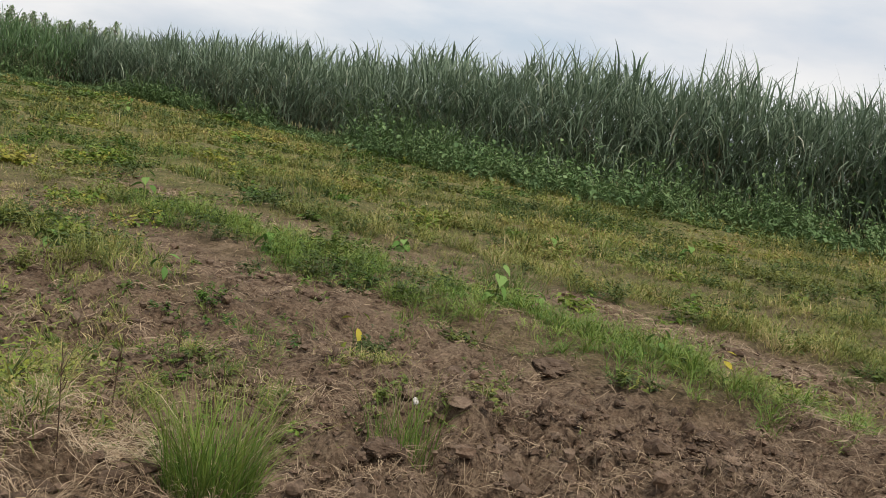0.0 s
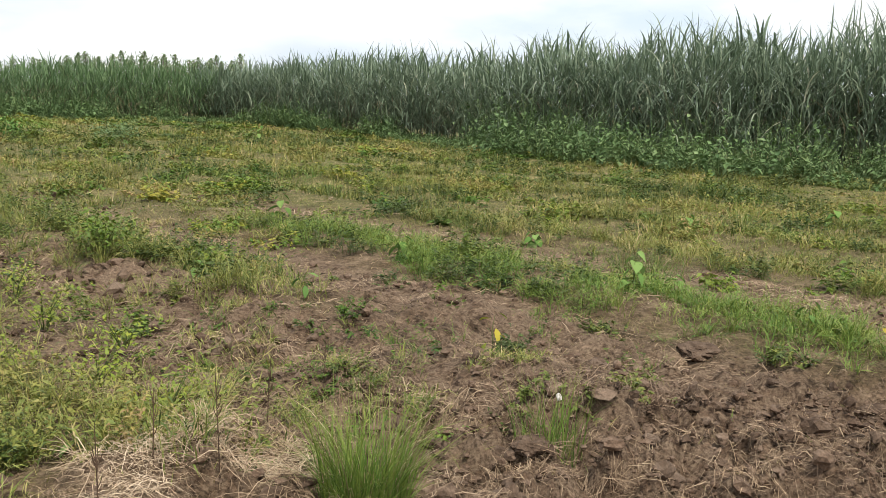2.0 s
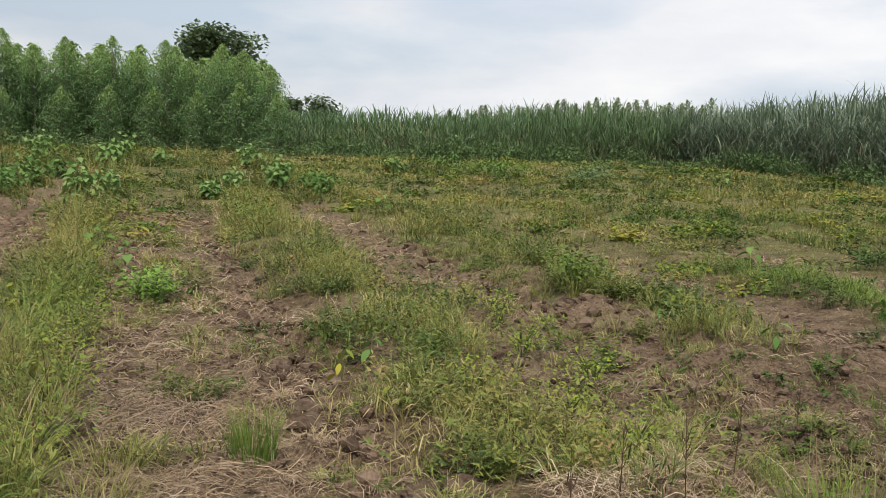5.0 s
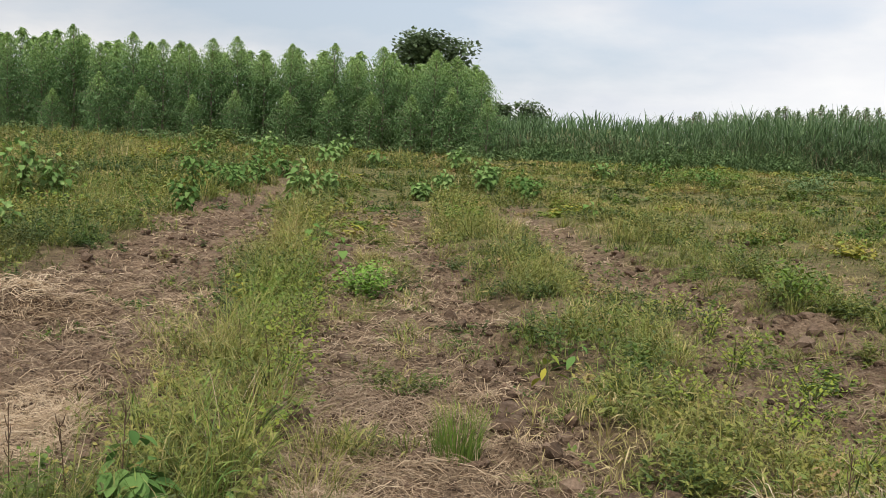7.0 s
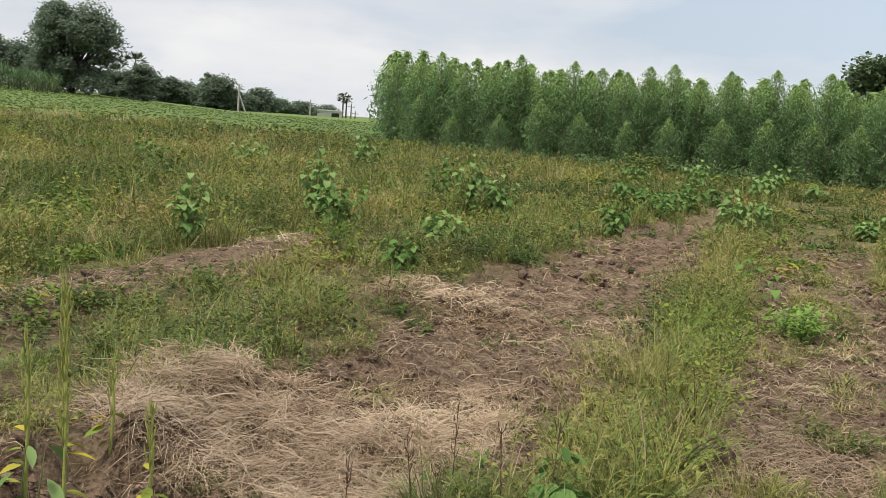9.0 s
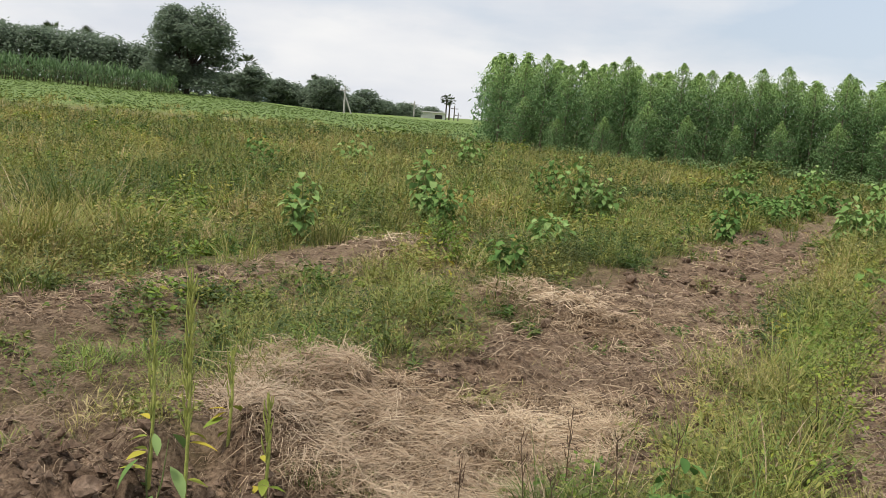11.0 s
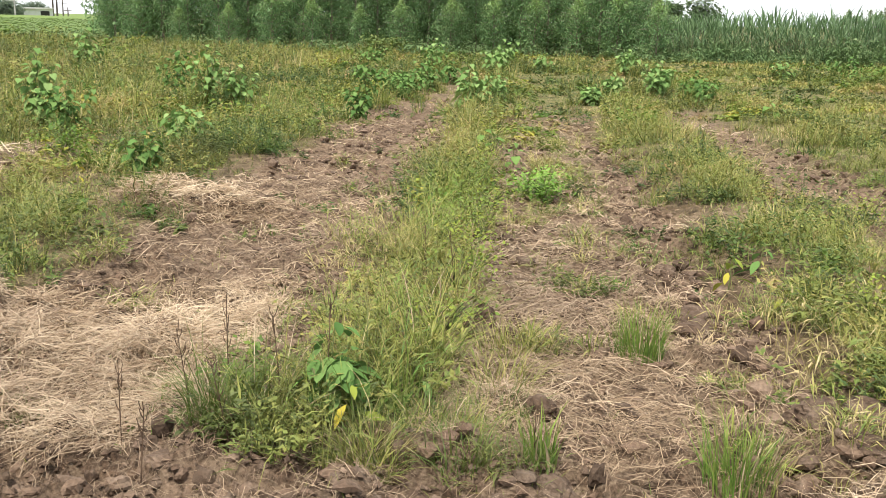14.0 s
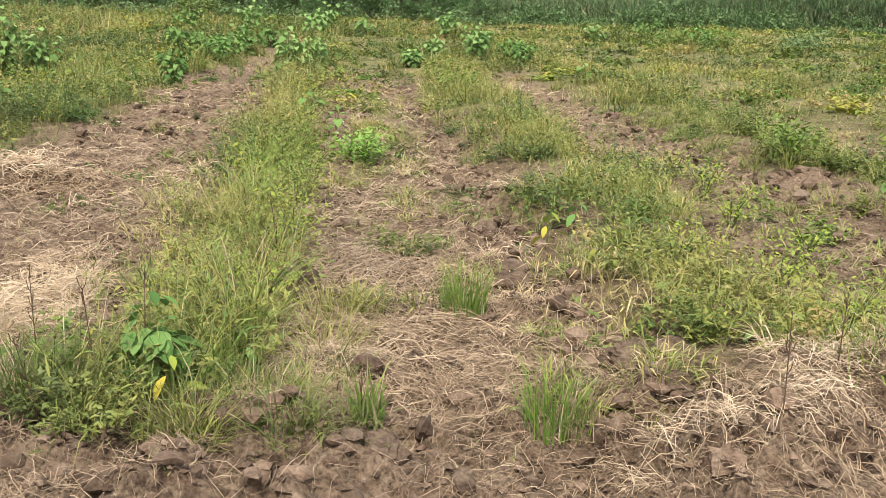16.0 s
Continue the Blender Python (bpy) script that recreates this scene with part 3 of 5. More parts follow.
def grass_clumps(x, y, tall, size, blades, k, wide, tone, bend=(0.2, 2.5), lean=(0.02, 1.15)):
    n = len(x)
    ci = np.repeat(np.arange(n), blades)
    a = rng.uniform(0, 2 * math.pi, len(ci))
    q = np.sqrt(rng.uniform(0, 1, len(ci))) * size[ci]
    bx, by = x[ci] + np.cos(a) * q, y[ci] + np.sin(a) * q
    length = tall[ci] * rng.uniform(0.4, 1.15, len(ci))
    made = make_blades(np.stack([bx, by, height(bx, by) - 0.01], 1), length, wide * rng.uniform(0.6, 1.4, len(ci)), k, lean, bend, 1.0, a + rng.normal(0, 0.8, len(ci)))
    t = tone[ci] + 0.55 * (rng.uniform(0, 1, len(ci)) < 0.14) + rng.normal(0, 0.05, len(ci))
    return made[0], made[1], made[2], np.repeat(t, 2 * k)


def joined(name, parts, mat, label, category, parent=None):
    o, vs, fs, al, to = 0, [], [], [], []
    for v, f, a, t in parts:
        vs.append(v)
        fs.append(f + o)
        al.append(np.asarray(a).ravel())
        to.append(np.asarray(t).ravel())
        o += len(v)
    ob = mesh_object(name, np.concatenate(vs), np.concatenate(fs), mat, {"along": np.concatenate(al), "tone": np.concatenate(to)}, parent)
    return tagged(ob, label, category, kind="stuff")


# saplings: x, y, height, spread
PALE_SAPLINGS = ((-10.94, 0.61, 0.72, 0.46), (-13.3, 2.48, 0.95, 0.65), (-14.91, 5.33, 0.9, 0.57), (-15.09, 5.91, 0.65, 0.68), (-12.97, 9.06, 0.66, 0.94), (-25.9, 2.95, 0.8, 1.24), (-26.2, 6.27, 1.05, 1.28), (-11.04, 3.57, 0.45, 0.49), (-21.6, 16.05, 0.7, 1.12), (-15.87, 16.43, 0.62, 0.8), (-14.2, 13.4, 0.45, 0.46), (-13.3, 11.9, 0.36, 0.42), (-26.68, 17.3, 0.8, 1.0), (-24.89, 18.7, 0.8, 1.1), (-23.74, 19.47, 0.5, 0.8), (-12.98, 11.79, 0.36, 0.5), (-14.86, 15.32, 0.6, 0.8), (-21.17, 20.57, 0.7, 0.8), (-10.72, 3.53, 0.42, 0.5), (-18.11, 23.89, 0.45, 0.8), (-14.41, 10.7, 0.42, 0.5))
DEEP_SAPLINGS = ((-12.41, 2.62, 0.6, 0.9), (-14.06, 7.78, 0.85, 0.67), (-8.63, 2.41, 0.42, 0.34), (-23.8, 15.55, 0.8, 1.0), (-27.86, 15.71, 0.55, 0.76), (-16.39, 9.98, 0.55, 0.9), (-23.87, 0.45, 0.65, 1.28), (-22.74, 22.12, 0.65, 0.75), (-13.29, 14.79, 0.58, 0.71), (-15.87, 5.2, 0.9, 0.8), (-18.0, 11.4, 0.5, 0.8), (-19.5, 13.0, 0.5, 0.8), (-16.96, 9.81, 0.45, 0.7), (-17.38, 10.39, 0.42, 0.7), (-20.8, 13.25, 0.5, 0.8), (-12.61, 6.76, 0.45, 0.5), (-12.81, 14.42, 0.5, 0.8), (-16.84, 25.2, 0.7, 1.7), (-14.3, 23.5, 0.62, 1.7), (-28.1, 15.7, 0.65, 1.1))

def pick(pieces, lists):
    """Shares (plants, list) by a yes/no mask."""
    return [q[pieces] for q in lists]


def stalked(x, y, tall, size, stems, per, leaf, aspect, tone, lean=(0.1, 0.9), bend=(0.2, 1.3), from_t=0.15, rise=(0.1, 0.9), stem_tone=0.12, thick=1.0):
    """Weeds and creeping grasses: several bowed stems from one root, each with leaves set along it."""
    n = len(x)
    r = np.hypot(x, y)
    si = np.repeat(np.arange(n), stems)
    m, k = len(si), 4
    head = rng.uniform(0, 2 * math.pi, m)
    q = np.sqrt(rng.uniform(0, 1, m)) * size[si] * 0.5
    bx, by = x[si] + np.cos(head) * q, y[si] + np.sin(head) * q
    length = tall[si] * rng.uniform(0.45, 1.2, m)
    line = blade_lines(np.stack([bx, by, height(bx, by) - 0.01], 1), length, head + rng.normal(0, 0.6, m), rng.uniform(*lean, m), rng.uniform(*bend, m), k)
    tw = head + math.pi / 2
    side = np.stack([np.cos(tw), np.sin(tw), rng.uniform(-0.4, 0.4, m)], 1)
    width = np.maximum(0.0022, 0.00042 * r[si]) * thick
    sv, sf, sa = strips(line, side, width[:, None] * np.array([[1.2, 1.0, 0.8, 0.35]]))
    st = np.repeat(tone[si] + stem_tone + rng.normal(0, 0.06, m), 2 * k)
    li = np.repeat(np.arange(m), per)
    t = from_t + (1 - from_t) * rng.uniform(0, 1, len(li)) ** 0.8
    f = t * (k - 1)
    i0 = np.minimum(f.astype(int), k - 2)
    w = (f - i0)[:, None]
    place = line[li, i0] * (1 - w) + line[li, i0 + 1] * w
    a = head[li] + rng.uniform(-2.2, 2.2, len(li))
    p = rng.uniform(*rise, len(li))
    d = np.stack([np.cos(a) * np.cos(p), np.sin(a) * np.cos(p), np.sin(p)], 1)
    s = np.stack([-np.sin(a), np.cos(a), rng.uniform(-0.5, 0.5, len(li))], 1)
    L = (leaf * rng.uniform(0.55, 1.4, len(li)) * (1.15 - 0.45 * t))[:, None]
    half = np.maximum(L * aspect * 0.5, 0.00023 * r[si][li][:, None] * thick)
    drop = np.array([[0, 0, 1.0]]) * L * rng.uniform(0.0, 0.45, (len(li), 1))
    lv = np.stack([place, place + d * L * 0.45 + s * half, place + d * L - drop, place + d * L * 0.45 - s * half], 1).reshape(-1, 3)
    lf = np.arange(4 * len(li)).reshape(-1, 4) + len(sv)
    lt = np.repeat(tone[si][li] + rng.normal(0, 0.07, len(li)), 4)
    la = np.tile(np.array([0.1, 0.4, 0.75, 0.4]), len(li))
    return np.concatenate([sv, lv]), np.concatenate([sf, lf]), np.concatenate([sa.ravel(), la]), np.concatenate([st, lt])


def clump_noise(x, y, size, seed, lo=0.40, hi=0.60):
    return smooth(lo, hi, fbm(x, y, size, 2, seed))


def mound_plants(x, y, each, reach):
    """Plants gathered in mounds: their places, the mound of each and how near its middle it stands (1 at the middle)."""
    mi = np.repeat(np.arange(len(x)), each)
    q = rng.normal(0, 0.55, (len(mi), 2)) * reach[mi][:, None]
    away = np.hypot(q[:, 0], q[:, 1]) / reach[mi]
    return x[mi] + q[:, 0], y[mi] + q[:, 1], mi, np.clip(1.05 - 0.45 * away ** 1.5, 0.3, 1.05)


field_parts, lush_parts, weed_parts, fluffy = [], [], [], []
for r0, r1, dens, each, fill, detail in ((1.8, 6, 11.0, 6, 300, 1.0), (6, 12, 10.5, 5, 260, 0.8), (12, 20, 10.0, 5, 110, 0.6), (20, 32, 5.5, 4, 26, 0.5), (32, 58, 2.0, 4, 5, 0.5), (58, 82, 0.6, 3, 1, 0.5)):
    mid = (r0 + r1) / 2
    grow = 1 + max(0.0, mid - 4) / 13
    x, y, (g, st, t, b, l) = clump_places(r0, r1, dens, lambda x, y, c: (np.hypot(x, y) < 58 + 26 * rng.uniform(0, 1, len(x)) ** 2) * c[0] * (0.45 + 0.65 * clump_noise(x, y, 1.6, 131)))
    n = len(x)
    u = to_uv(x, y)[0]
    rank = smooth(-2.4, -3.2, u)
    dice = rng.uniform(0, 1, n) + 0.25 * (fbm(x, y, 2.6, 2, 211) - 0.5)
    is_weed = dice < 0.38 + 0.16 * rank + 0.16 * (r0 >= 12)
    is_broad = dice > 0.93
    reach = 0.16 * grow ** 0.9 * (1.25 if r0 >= 12 else 1.0) * rng.uniform(0.55, 1.5, n) * (1 + 0.7 * rank)
    tall = (0.06 + 0.42 * t) * np.where(rank > 0.5, rng.uniform(0.35, 1.55, n), rng.uniform(0.45, 1.45, n))
    tone = np.clip(1.5 * (fbm(x, y, 1.9, 2, 221) - 0.5) - 0.01 + rng.normal(0, 0.20, n) - 0.04 * smooth(14, 26, np.hypot(x, y)), -0.35, 0.5)
    lushy = l * 0.8 + 0.05 > rng.uniform(0, 1, n)
    for mask, sort in ((is_weed & ~is_broad, "weed"), (is_broad, "broad"), (~is_weed & ~is_broad & ~lushy, "grass"), (~is_weed & ~is_broad & lushy, "lush")):
        if not mask.any():
            continue
        mx, my, mr, mt, mo = pick(mask, (x, y, reach, tall, tone))
        px, py, mi, dome = mound_plants(mx, my, each, mr)
        pt, po = mt[mi] * dome * rng.uniform(0.7, 1.1, len(mi)), mo[mi] + rng.normal(0, 0.06, len(mi)) + 0.4 * (rng.uniform(0, 1, len(mi)) < 0.08)
        pw = 0.10 * grow * rng.uniform(0.5, 1.4, len(mi))
        if sort == "weed":
            fluffy.append(stalked(px, py, pt, pw, 6 if detail > 0.9 else (5 if r0 < 12 else 4), max(6, int(10 * detail)), 0.037 * grow ** 0.78 / detail ** 0.3, 0.44, po + 0.08 * (r0 >= 12), (0.0, 0.8), (0.0, 0.9), 0.2, (-0.2, 0.8)))
        elif sort == "broad":
            weed_parts.append(stalked(px, py, pt * 0.9, pw, 5, 7, 0.050 * grow, 0.55, po + 0.22, (0.0, 0.9), (0.0, 0.8), 0.25, (-0.4, 0.5)))
        else:
            target = lush_parts if sort == "lush" else field_parts
            po = po + (0.28 if sort == "lush" else 0.0)
            if r0 < 12:
                target.append(stalked(px, py, pt, pw, 9, 4, 0.09 * grow ** 0.4, 0.06, po, (0.05, 1.15), (0.2, 1.7), 0.05, (0.1, 1.1)))
                some = rng.uniform(0, 1, len(mi)) < 0.55
                target.append(grass_clumps(px[some], py[some], pt[some] * 0.95, pw[some], 13, 3, 0.0046 * grow, po[some], (0.4, 2.3), (0.05, 1.0)))
            else:
                target.append(grass_clumps(px, py, pt * 1.05, pw * 1.1, 20, 2, 0.00082 * mid, po - 0.04, (0.4, 1.8), (0.15, 1.3)))
    # low single blades between the mounds
    x, y, (g, st, t, b, l) = clump_places(r0, r1, fill, lambda x, y, c: np.clip(c[0] + 0.10, 0, 1) * (0.3 + 0.7 * clump_noise(x, y, 0.5, 137)))
    field_parts.append(grass_clumps(x, y, 0.04 + 0.10 * t, np.full(len(x), 0.03), 2, 2, 0.0038 * grow ** 1.2, np.clip(0.9 * (fbm(x, y, 1.7, 2, 141) - 0.30), -0.2, 0.6), (0.3, 1.8), (0.4, 1.35)))

# the weedy rows themselves: centre u, half width, from v, to v, plants per square metre, height, tone, kind
for cu, half, v0, v1, dens, tall0, tone0, kind in ((-0.70, 0.27, 2.85, 14.0, 26, 0.50, 0.10, "grass"), (-0.62, 0.26, 3.0, 14.0, 22, 0.36, 0.28, "weed"), (-0.90, 0.30, 2.75, 3.9, 46, 0.24, -0.15, "grass"), (-0.64, 0.22, 3.0, 9.0, 26, 0.52, 0.30, "lush"), (3.0, 0.6, 4.4, 9.0, 14, 0.12, 0.1, "grass"), (2.9, 0.5, 4.4, 9.0, 8, 0.11, 0.0, "broad"), (1.72, 0.52, 3.0, 16.0, 34, 0.30, 0.10, "grass"), (1.75, 0.46, 3.2, 16.0, 26, 0.30, 0.25, "weed"),
                                                   (1.95, 0.25, 5.4, 10.0, 12, 0.42, 0.12, "grass"), (4.3, 0.6, 6.2, 15.0, 26, 0.32, 0.02, "weed"), (4.1, 0.7, 5.6, 15.0, 26, 0.25, 0.0, "grass"), (0.85, 0.32, 2.95, 5.0, 34, 0.16, 0.05, "grass"), (0.3, 0.5, 4.2, 14.0, 13, 0.14, 0.1, "grass"), (3.5, 1.0, 3.2, 5.6, 10, 0.11, 0.0, "grass"), (3.6, 0.9, 3.2, 6.8, 8, 0.10, -0.05, "broad"),
                                                   (6.35, 0.62, 1.6, 8.6, 62, 0.25, 0.22, "lush"), (6.5, 0.5, 1.7, 9.0, 12, 0.20, 0.15, "weed"), (8.75, 0.55, 1.2, 9.0, 34, 0.22, 0.12, "grass"), (8.7, 0.5, 3.0, 9.0, 8, 0.24, -0.05, "weed"), (11.0, 0.6, 1.0, 9.0, 26, 0.2, 0.15, "grass"), (-3.55, 0.65, 4.6, 7.2, 34, 0.34, 0.05, "grass"), (-3.4, 0.6, 4.4, 7.2, 22, 0.30, 0.0, "weed"),
                                                   (-3.4, 0.5, 4.15, 4.7, 40, 0.18, 0.2, "lush"), (-4.0, 0.5, 3.6, 4.6, 22, 0.22, 0.2, "lush"), (-6.7, 0.65, 4.9, 8.5, 18, 0.48, -0.05, "grass"), (-6.6, 0.6, 5.5, 12.0, 10, 0.50, -0.1, "weed"), (-3.3, 0.5, 8.0, 16.0, 12, 0.45, 0.05, "weed")):
    n = int(0.62 * dens * 2 * half * (v1 - v0))
    v = v0 + (v1 - v0) * rng.uniform(0, 1, n) ** 1.15
    u = cu + np.clip(rng.normal(0, 0.5, n), -1.1, 1.1) * half + (vnoise(v, v * 0 + cu, 1.6, 231) - 0.5) * 0.30
    x, y = AX * u - AY * v, AY * u + AX * v
    keep = (np.hypot(x, y) > 2.4) & (fbm(x, y, 0.8, 2, 233) > 0.36)
    x, y = x[keep], y[keep]
    n = len(x)
    grow = 1 + np.clip(np.hypot(x, y).mean() - 4, 0, 9) / 13
    tl = tall0 * rng.uniform(0.5, 1.25, n)
    tone = tone0 + rng.normal(0, 0.13, n) + 0.45 * (rng.uniform(0, 1, n) < 0.10)
    wide = rng.uniform(0.05, 0.14, n)
    if kind == "weed":
        fluffy.append(stalked(x, y, tl, wide, 6, 10, 0.034 * grow, 0.42, tone, (0.0, 0.8), (0.0, 0.9), 0.15, (-0.2, 0.8)))
    elif kind == "broad":
        weed_parts.append(stalked(x, y, tl, wide, 6, 8, 0.034 * grow, 0.5, tone, (0.1, 1.1), (0.0, 0.8), 0.2, (-0.4, 0.6)))
    else:
        target = lush_parts if kind == "lush" else field_parts
        target.append(stalked(x, y, tl, wide, 9, 4, 0.095 * grow ** 0.7, 0.058, tone, (0.0, 1.0), (0.1, 1.6), 0.05, (0.1, 1.2)))
        target.append(grass_clumps(x, y, tl * 0.9, wide, 11, 4, 0.0042 * grow, tone, (0.4, 2.2), (0.0, 0.9)))

# small sprouts scattered over the bare rows
for r0, r1, dens, leaf in ((2.4, 7, 8.0, 0.030), (7, 16, 2.6, 0.044)):
    x, y, (g, st, t, b, l) = clump_places(r0, r1, dens, lambda x, y, c: c[3] * (headland(*to_uv(x, y)) < 0.5) * (fbm(x, y, 0.7, 2, 241) > 0.47))
    n = len(x)
    weed_parts.append(stalked(x, y, rng.uniform(0.04, 0.14, n), rng.uniform(0.05, 0.16, n), 7, 6, leaf, 0.45, rng.uniform(-0.2, 0.3, n), (0.3, 1.3), (0.0, 0.6), 0.2, (-0.2, 0.7)))
    pick_g = rng.uniform(0, 1, n) < 0.5
    lush_parts.append(grass_clumps(x[pick_g] + 0.1, y[pick_g], rng.uniform(0.06, 0.16, int(pick_g.sum())), rng.uniform(0.03, 0.08, int(pick_g.sum())), 18, 3, 0.0045, rng.uniform(0, 0.4, int(pick_g.sum())), (0.2, 1.4), (0.1, 1.0)))
# growth round the feet of the saplings
for x0, y0, h0, w0 in PALE_SAPLINGS + DEEP_SAPLINGS:
    n = 7
    x, y = x0 + rng.normal(0, 0.45 * w0, n), y0 + rng.normal(0, 0.45 * w0, n)
    far = math.hypot(x0, y0)
    fluffy.append(stalked(x, y, h0 * rng.uniform(0.35, 0.75, n), rng.uniform(0.16, 0.3, n), 9, 12, 0.0034 * far, 0.32, rng.uniform(-0.25, 0.3, n), (0.0, 0.8), (0.0, 0.9)))
    field_parts.append(grass_clumps(x, y, h0 * rng.uniform(0.5, 0.95, n), rng.uniform(0.1, 0.25, n), 16, 3, 0.0006 * far, rng.uniform(-0.1, 0.4, n)))
# big drooping grass tufts in the rank growth
x, y = ring_points(7, 30, 48, 112, 0.7)
u, v = to_uv(x, y)
keep = (u < -5.7) & open_field(x, y) & (rng.uniform(0, 1, len(x)) < 0.2 + 0.8 * clump_noise(x, y, 2.1, 213))
x, y = x[keep], y[keep]
r = np.hypot(x, y)
for lo, hi, wide in ((0, 14, 0.008), (14, 40, 0.013)):
    k = (r >= lo) & (r < hi)
    m = int(k.sum())
    field_parts.append(grass_clumps(x[k], y[k], rng.uniform(0.45, 0.85, m), rng.uniform(0.12, 0.28, m), 60, 4, wide, rng.uniform(-0.25, 0.3, m), (0.9, 2.7), (0.0, 0.8)))
joined("grass", field_parts, M_GRASS, "yellow-green fine weedy grass growing in uneven rows", "grass")
joined("lush_grass", lush_parts, M_GRASS_LUSH, "thick bright green grass along one row", "grass")
joined("leafy_weeds", fluffy, M_OLIVE, "olive and yellow-green fine-leaved weeds in rounded mounds", "weeds")
joined("low_weeds", weed_parts, M_WEED, "small-leaved green weeds spread through the grass", "weeds")

# tall seeding stems in the rank growth
x, y = ring_points(5, 45, 50, 112, 10)
u, v = to_uv(x, y)
keep = open_field(x, y) & (u < -5.9 + 0.6 * rng.normal(size=len(x))) & (fbm(x, y, 2.1, 2, 213) > 0.46)
x, y = x[keep], y[keep]
r = np.hypot(x, y)
base = np.stack([x, y, height(x, y)], 1)
made = make_blades(base, rng.uniform(0.3, 0.75, len(x)), np.maximum(0.005, 0.00062 * r), 4, (0.0, 0.5), (0.1, 1.2), 0.5)
tagged(mesh_object("seeding_grass", made[0], made[1], M_SEED, made[2]), "brownish seeding grass stems standing over the weeds", "grass", kind="stuff")

# straw lying on the soil, in drifts that keep one direction for a while
straw_parts = []
for r0, r1, dens, k, wide, ln in ((1.8, 5.4, 3800, 3, 0.0026, 0.105), (5.4, 9, 1000, 3, 0.0042, 0.125), (9, 15, 210, 3, 0.006, 0.16), (15, 26, 30, 3, 0.009, 0.2), (0, 0, 0, 3, 0.0026, 0.135)):
    if dens:
        x, y = ring_points(r0, r1, -36, 112, dens)
    else:
        spots = [(hu + rng.uniform(-1.1, 1.1, int(13500 * ru * rv)) * ru, hv + rng.uniform(-1.1, 1.1, int(13500 * ru * rv)) * rv) for hu, hv, ru, rv, hh in HEAPS[:8]]
        hu, hv = np.concatenate([q[0] for q in spots]), np.concatenate([q[1] for q in spots])
        x, y = AX * hu - AY * hv, AY * hu + AX * hv
    g, st, t, b, l = cover(x, y)
    if not dens:
        st = np.where(st > 0.72, st, 0.0)
    drift = smooth(0.46, 0.66, fbm(x, y, 0.5, 3, 111))
    keep = rng.uniform(0, 1, len(x)) < np.where(st > 0.72, st * (0.75 + 0.6 * smooth(0.35, 0.55, vnoise(x, y, 0.22, 113))), st * (0.30 + 1.25 * drift))
    x, y, st = x[keep], y[keep], st[keep]
    n = len(x)
    z = height(x, y) + 0.006 + 0.06 * smooth(0.6, 1.0, st) * rng.uniform(0, 1, n)
    heads = 9.0 * vnoise(x, y, 0.32, 171) + rng.normal(0, 1.25, n)
    length = ln * (0.25 + 1.15 * rng.uniform(0, 1, n) ** 1.6) * (0.75 + 0.5 * smooth(0.5, 0.9, st))
    way = np.linspace(0, 1, k)[None, :]
    turn = heads[:, None] + rng.normal(0, 0.55, n)[:, None] * way + rng.normal(0, 0.12, (n, k))
    step = (length / (k - 1))[:, None]
    lx = x[:, None] + np.concatenate([np.zeros((n, 1)), np.cumsum(np.cos(turn[:, :-1]) * step, 1)], 1)
    ly = y[:, None] + np.concatenate([np.zeros((n, 1)), np.cumsum(np.sin(turn[:, :-1]) * step, 1)], 1)
    rise = rng.normal(0.05, 0.16, n)[:, None] * way * length[:, None] + (rng.uniform(0.0, 0.22, n) * length)[:, None] * np.sin(math.pi * way)
    lz = np.maximum(z[:, None] + rise, height(lx, ly) + 0.004)
    side = np.stack([-np.sin(heads), np.cos(heads), rng.normal(0, 0.5, n)], 1)
    made = strips(np.stack([lx, ly, lz], -1), side, (np.clip(0.00060 * np.hypot(x, y), 0.0015, 0.0085) * rng.uniform(0.6, 1.4, n))[:, None] * np.array([[0.7] + [1.0] * (k - 2) + [0.5]]))
    straw_parts.append((made[0], made[1], made[2], np.repeat(np.clip(0.35 * smooth(0.6, 0.95, st) + 0.3 * (vnoise(x, y, 0.3, 181) - 0.4), -0.1, 0.5), 2 * k)))
joined("straw", straw_parts, M_STRAW, "pale dry straw scattered and heaped on the soil", "straw")

# loose crumbs of soil
ico = bmesh.new()
bmesh.ops.create_icosphere(ico, subdivisions=1, radius=1.0)
ICO_V = np.array([q.co[:] for q in ico.verts])
ICO_F = np.array([[q.index for q in fc.verts] for fc in ico.faces])
ico.free()
ico = bmesh.new()
bmesh.ops.create_icosphere(ico, subdivisions=2, radius=1.0)
ICO2_V = np.array([q.co[:] for q in ico.verts])
ICO2_F = np.array([[q.index for q in fc.verts] for fc in ico.faces])
ico.free()


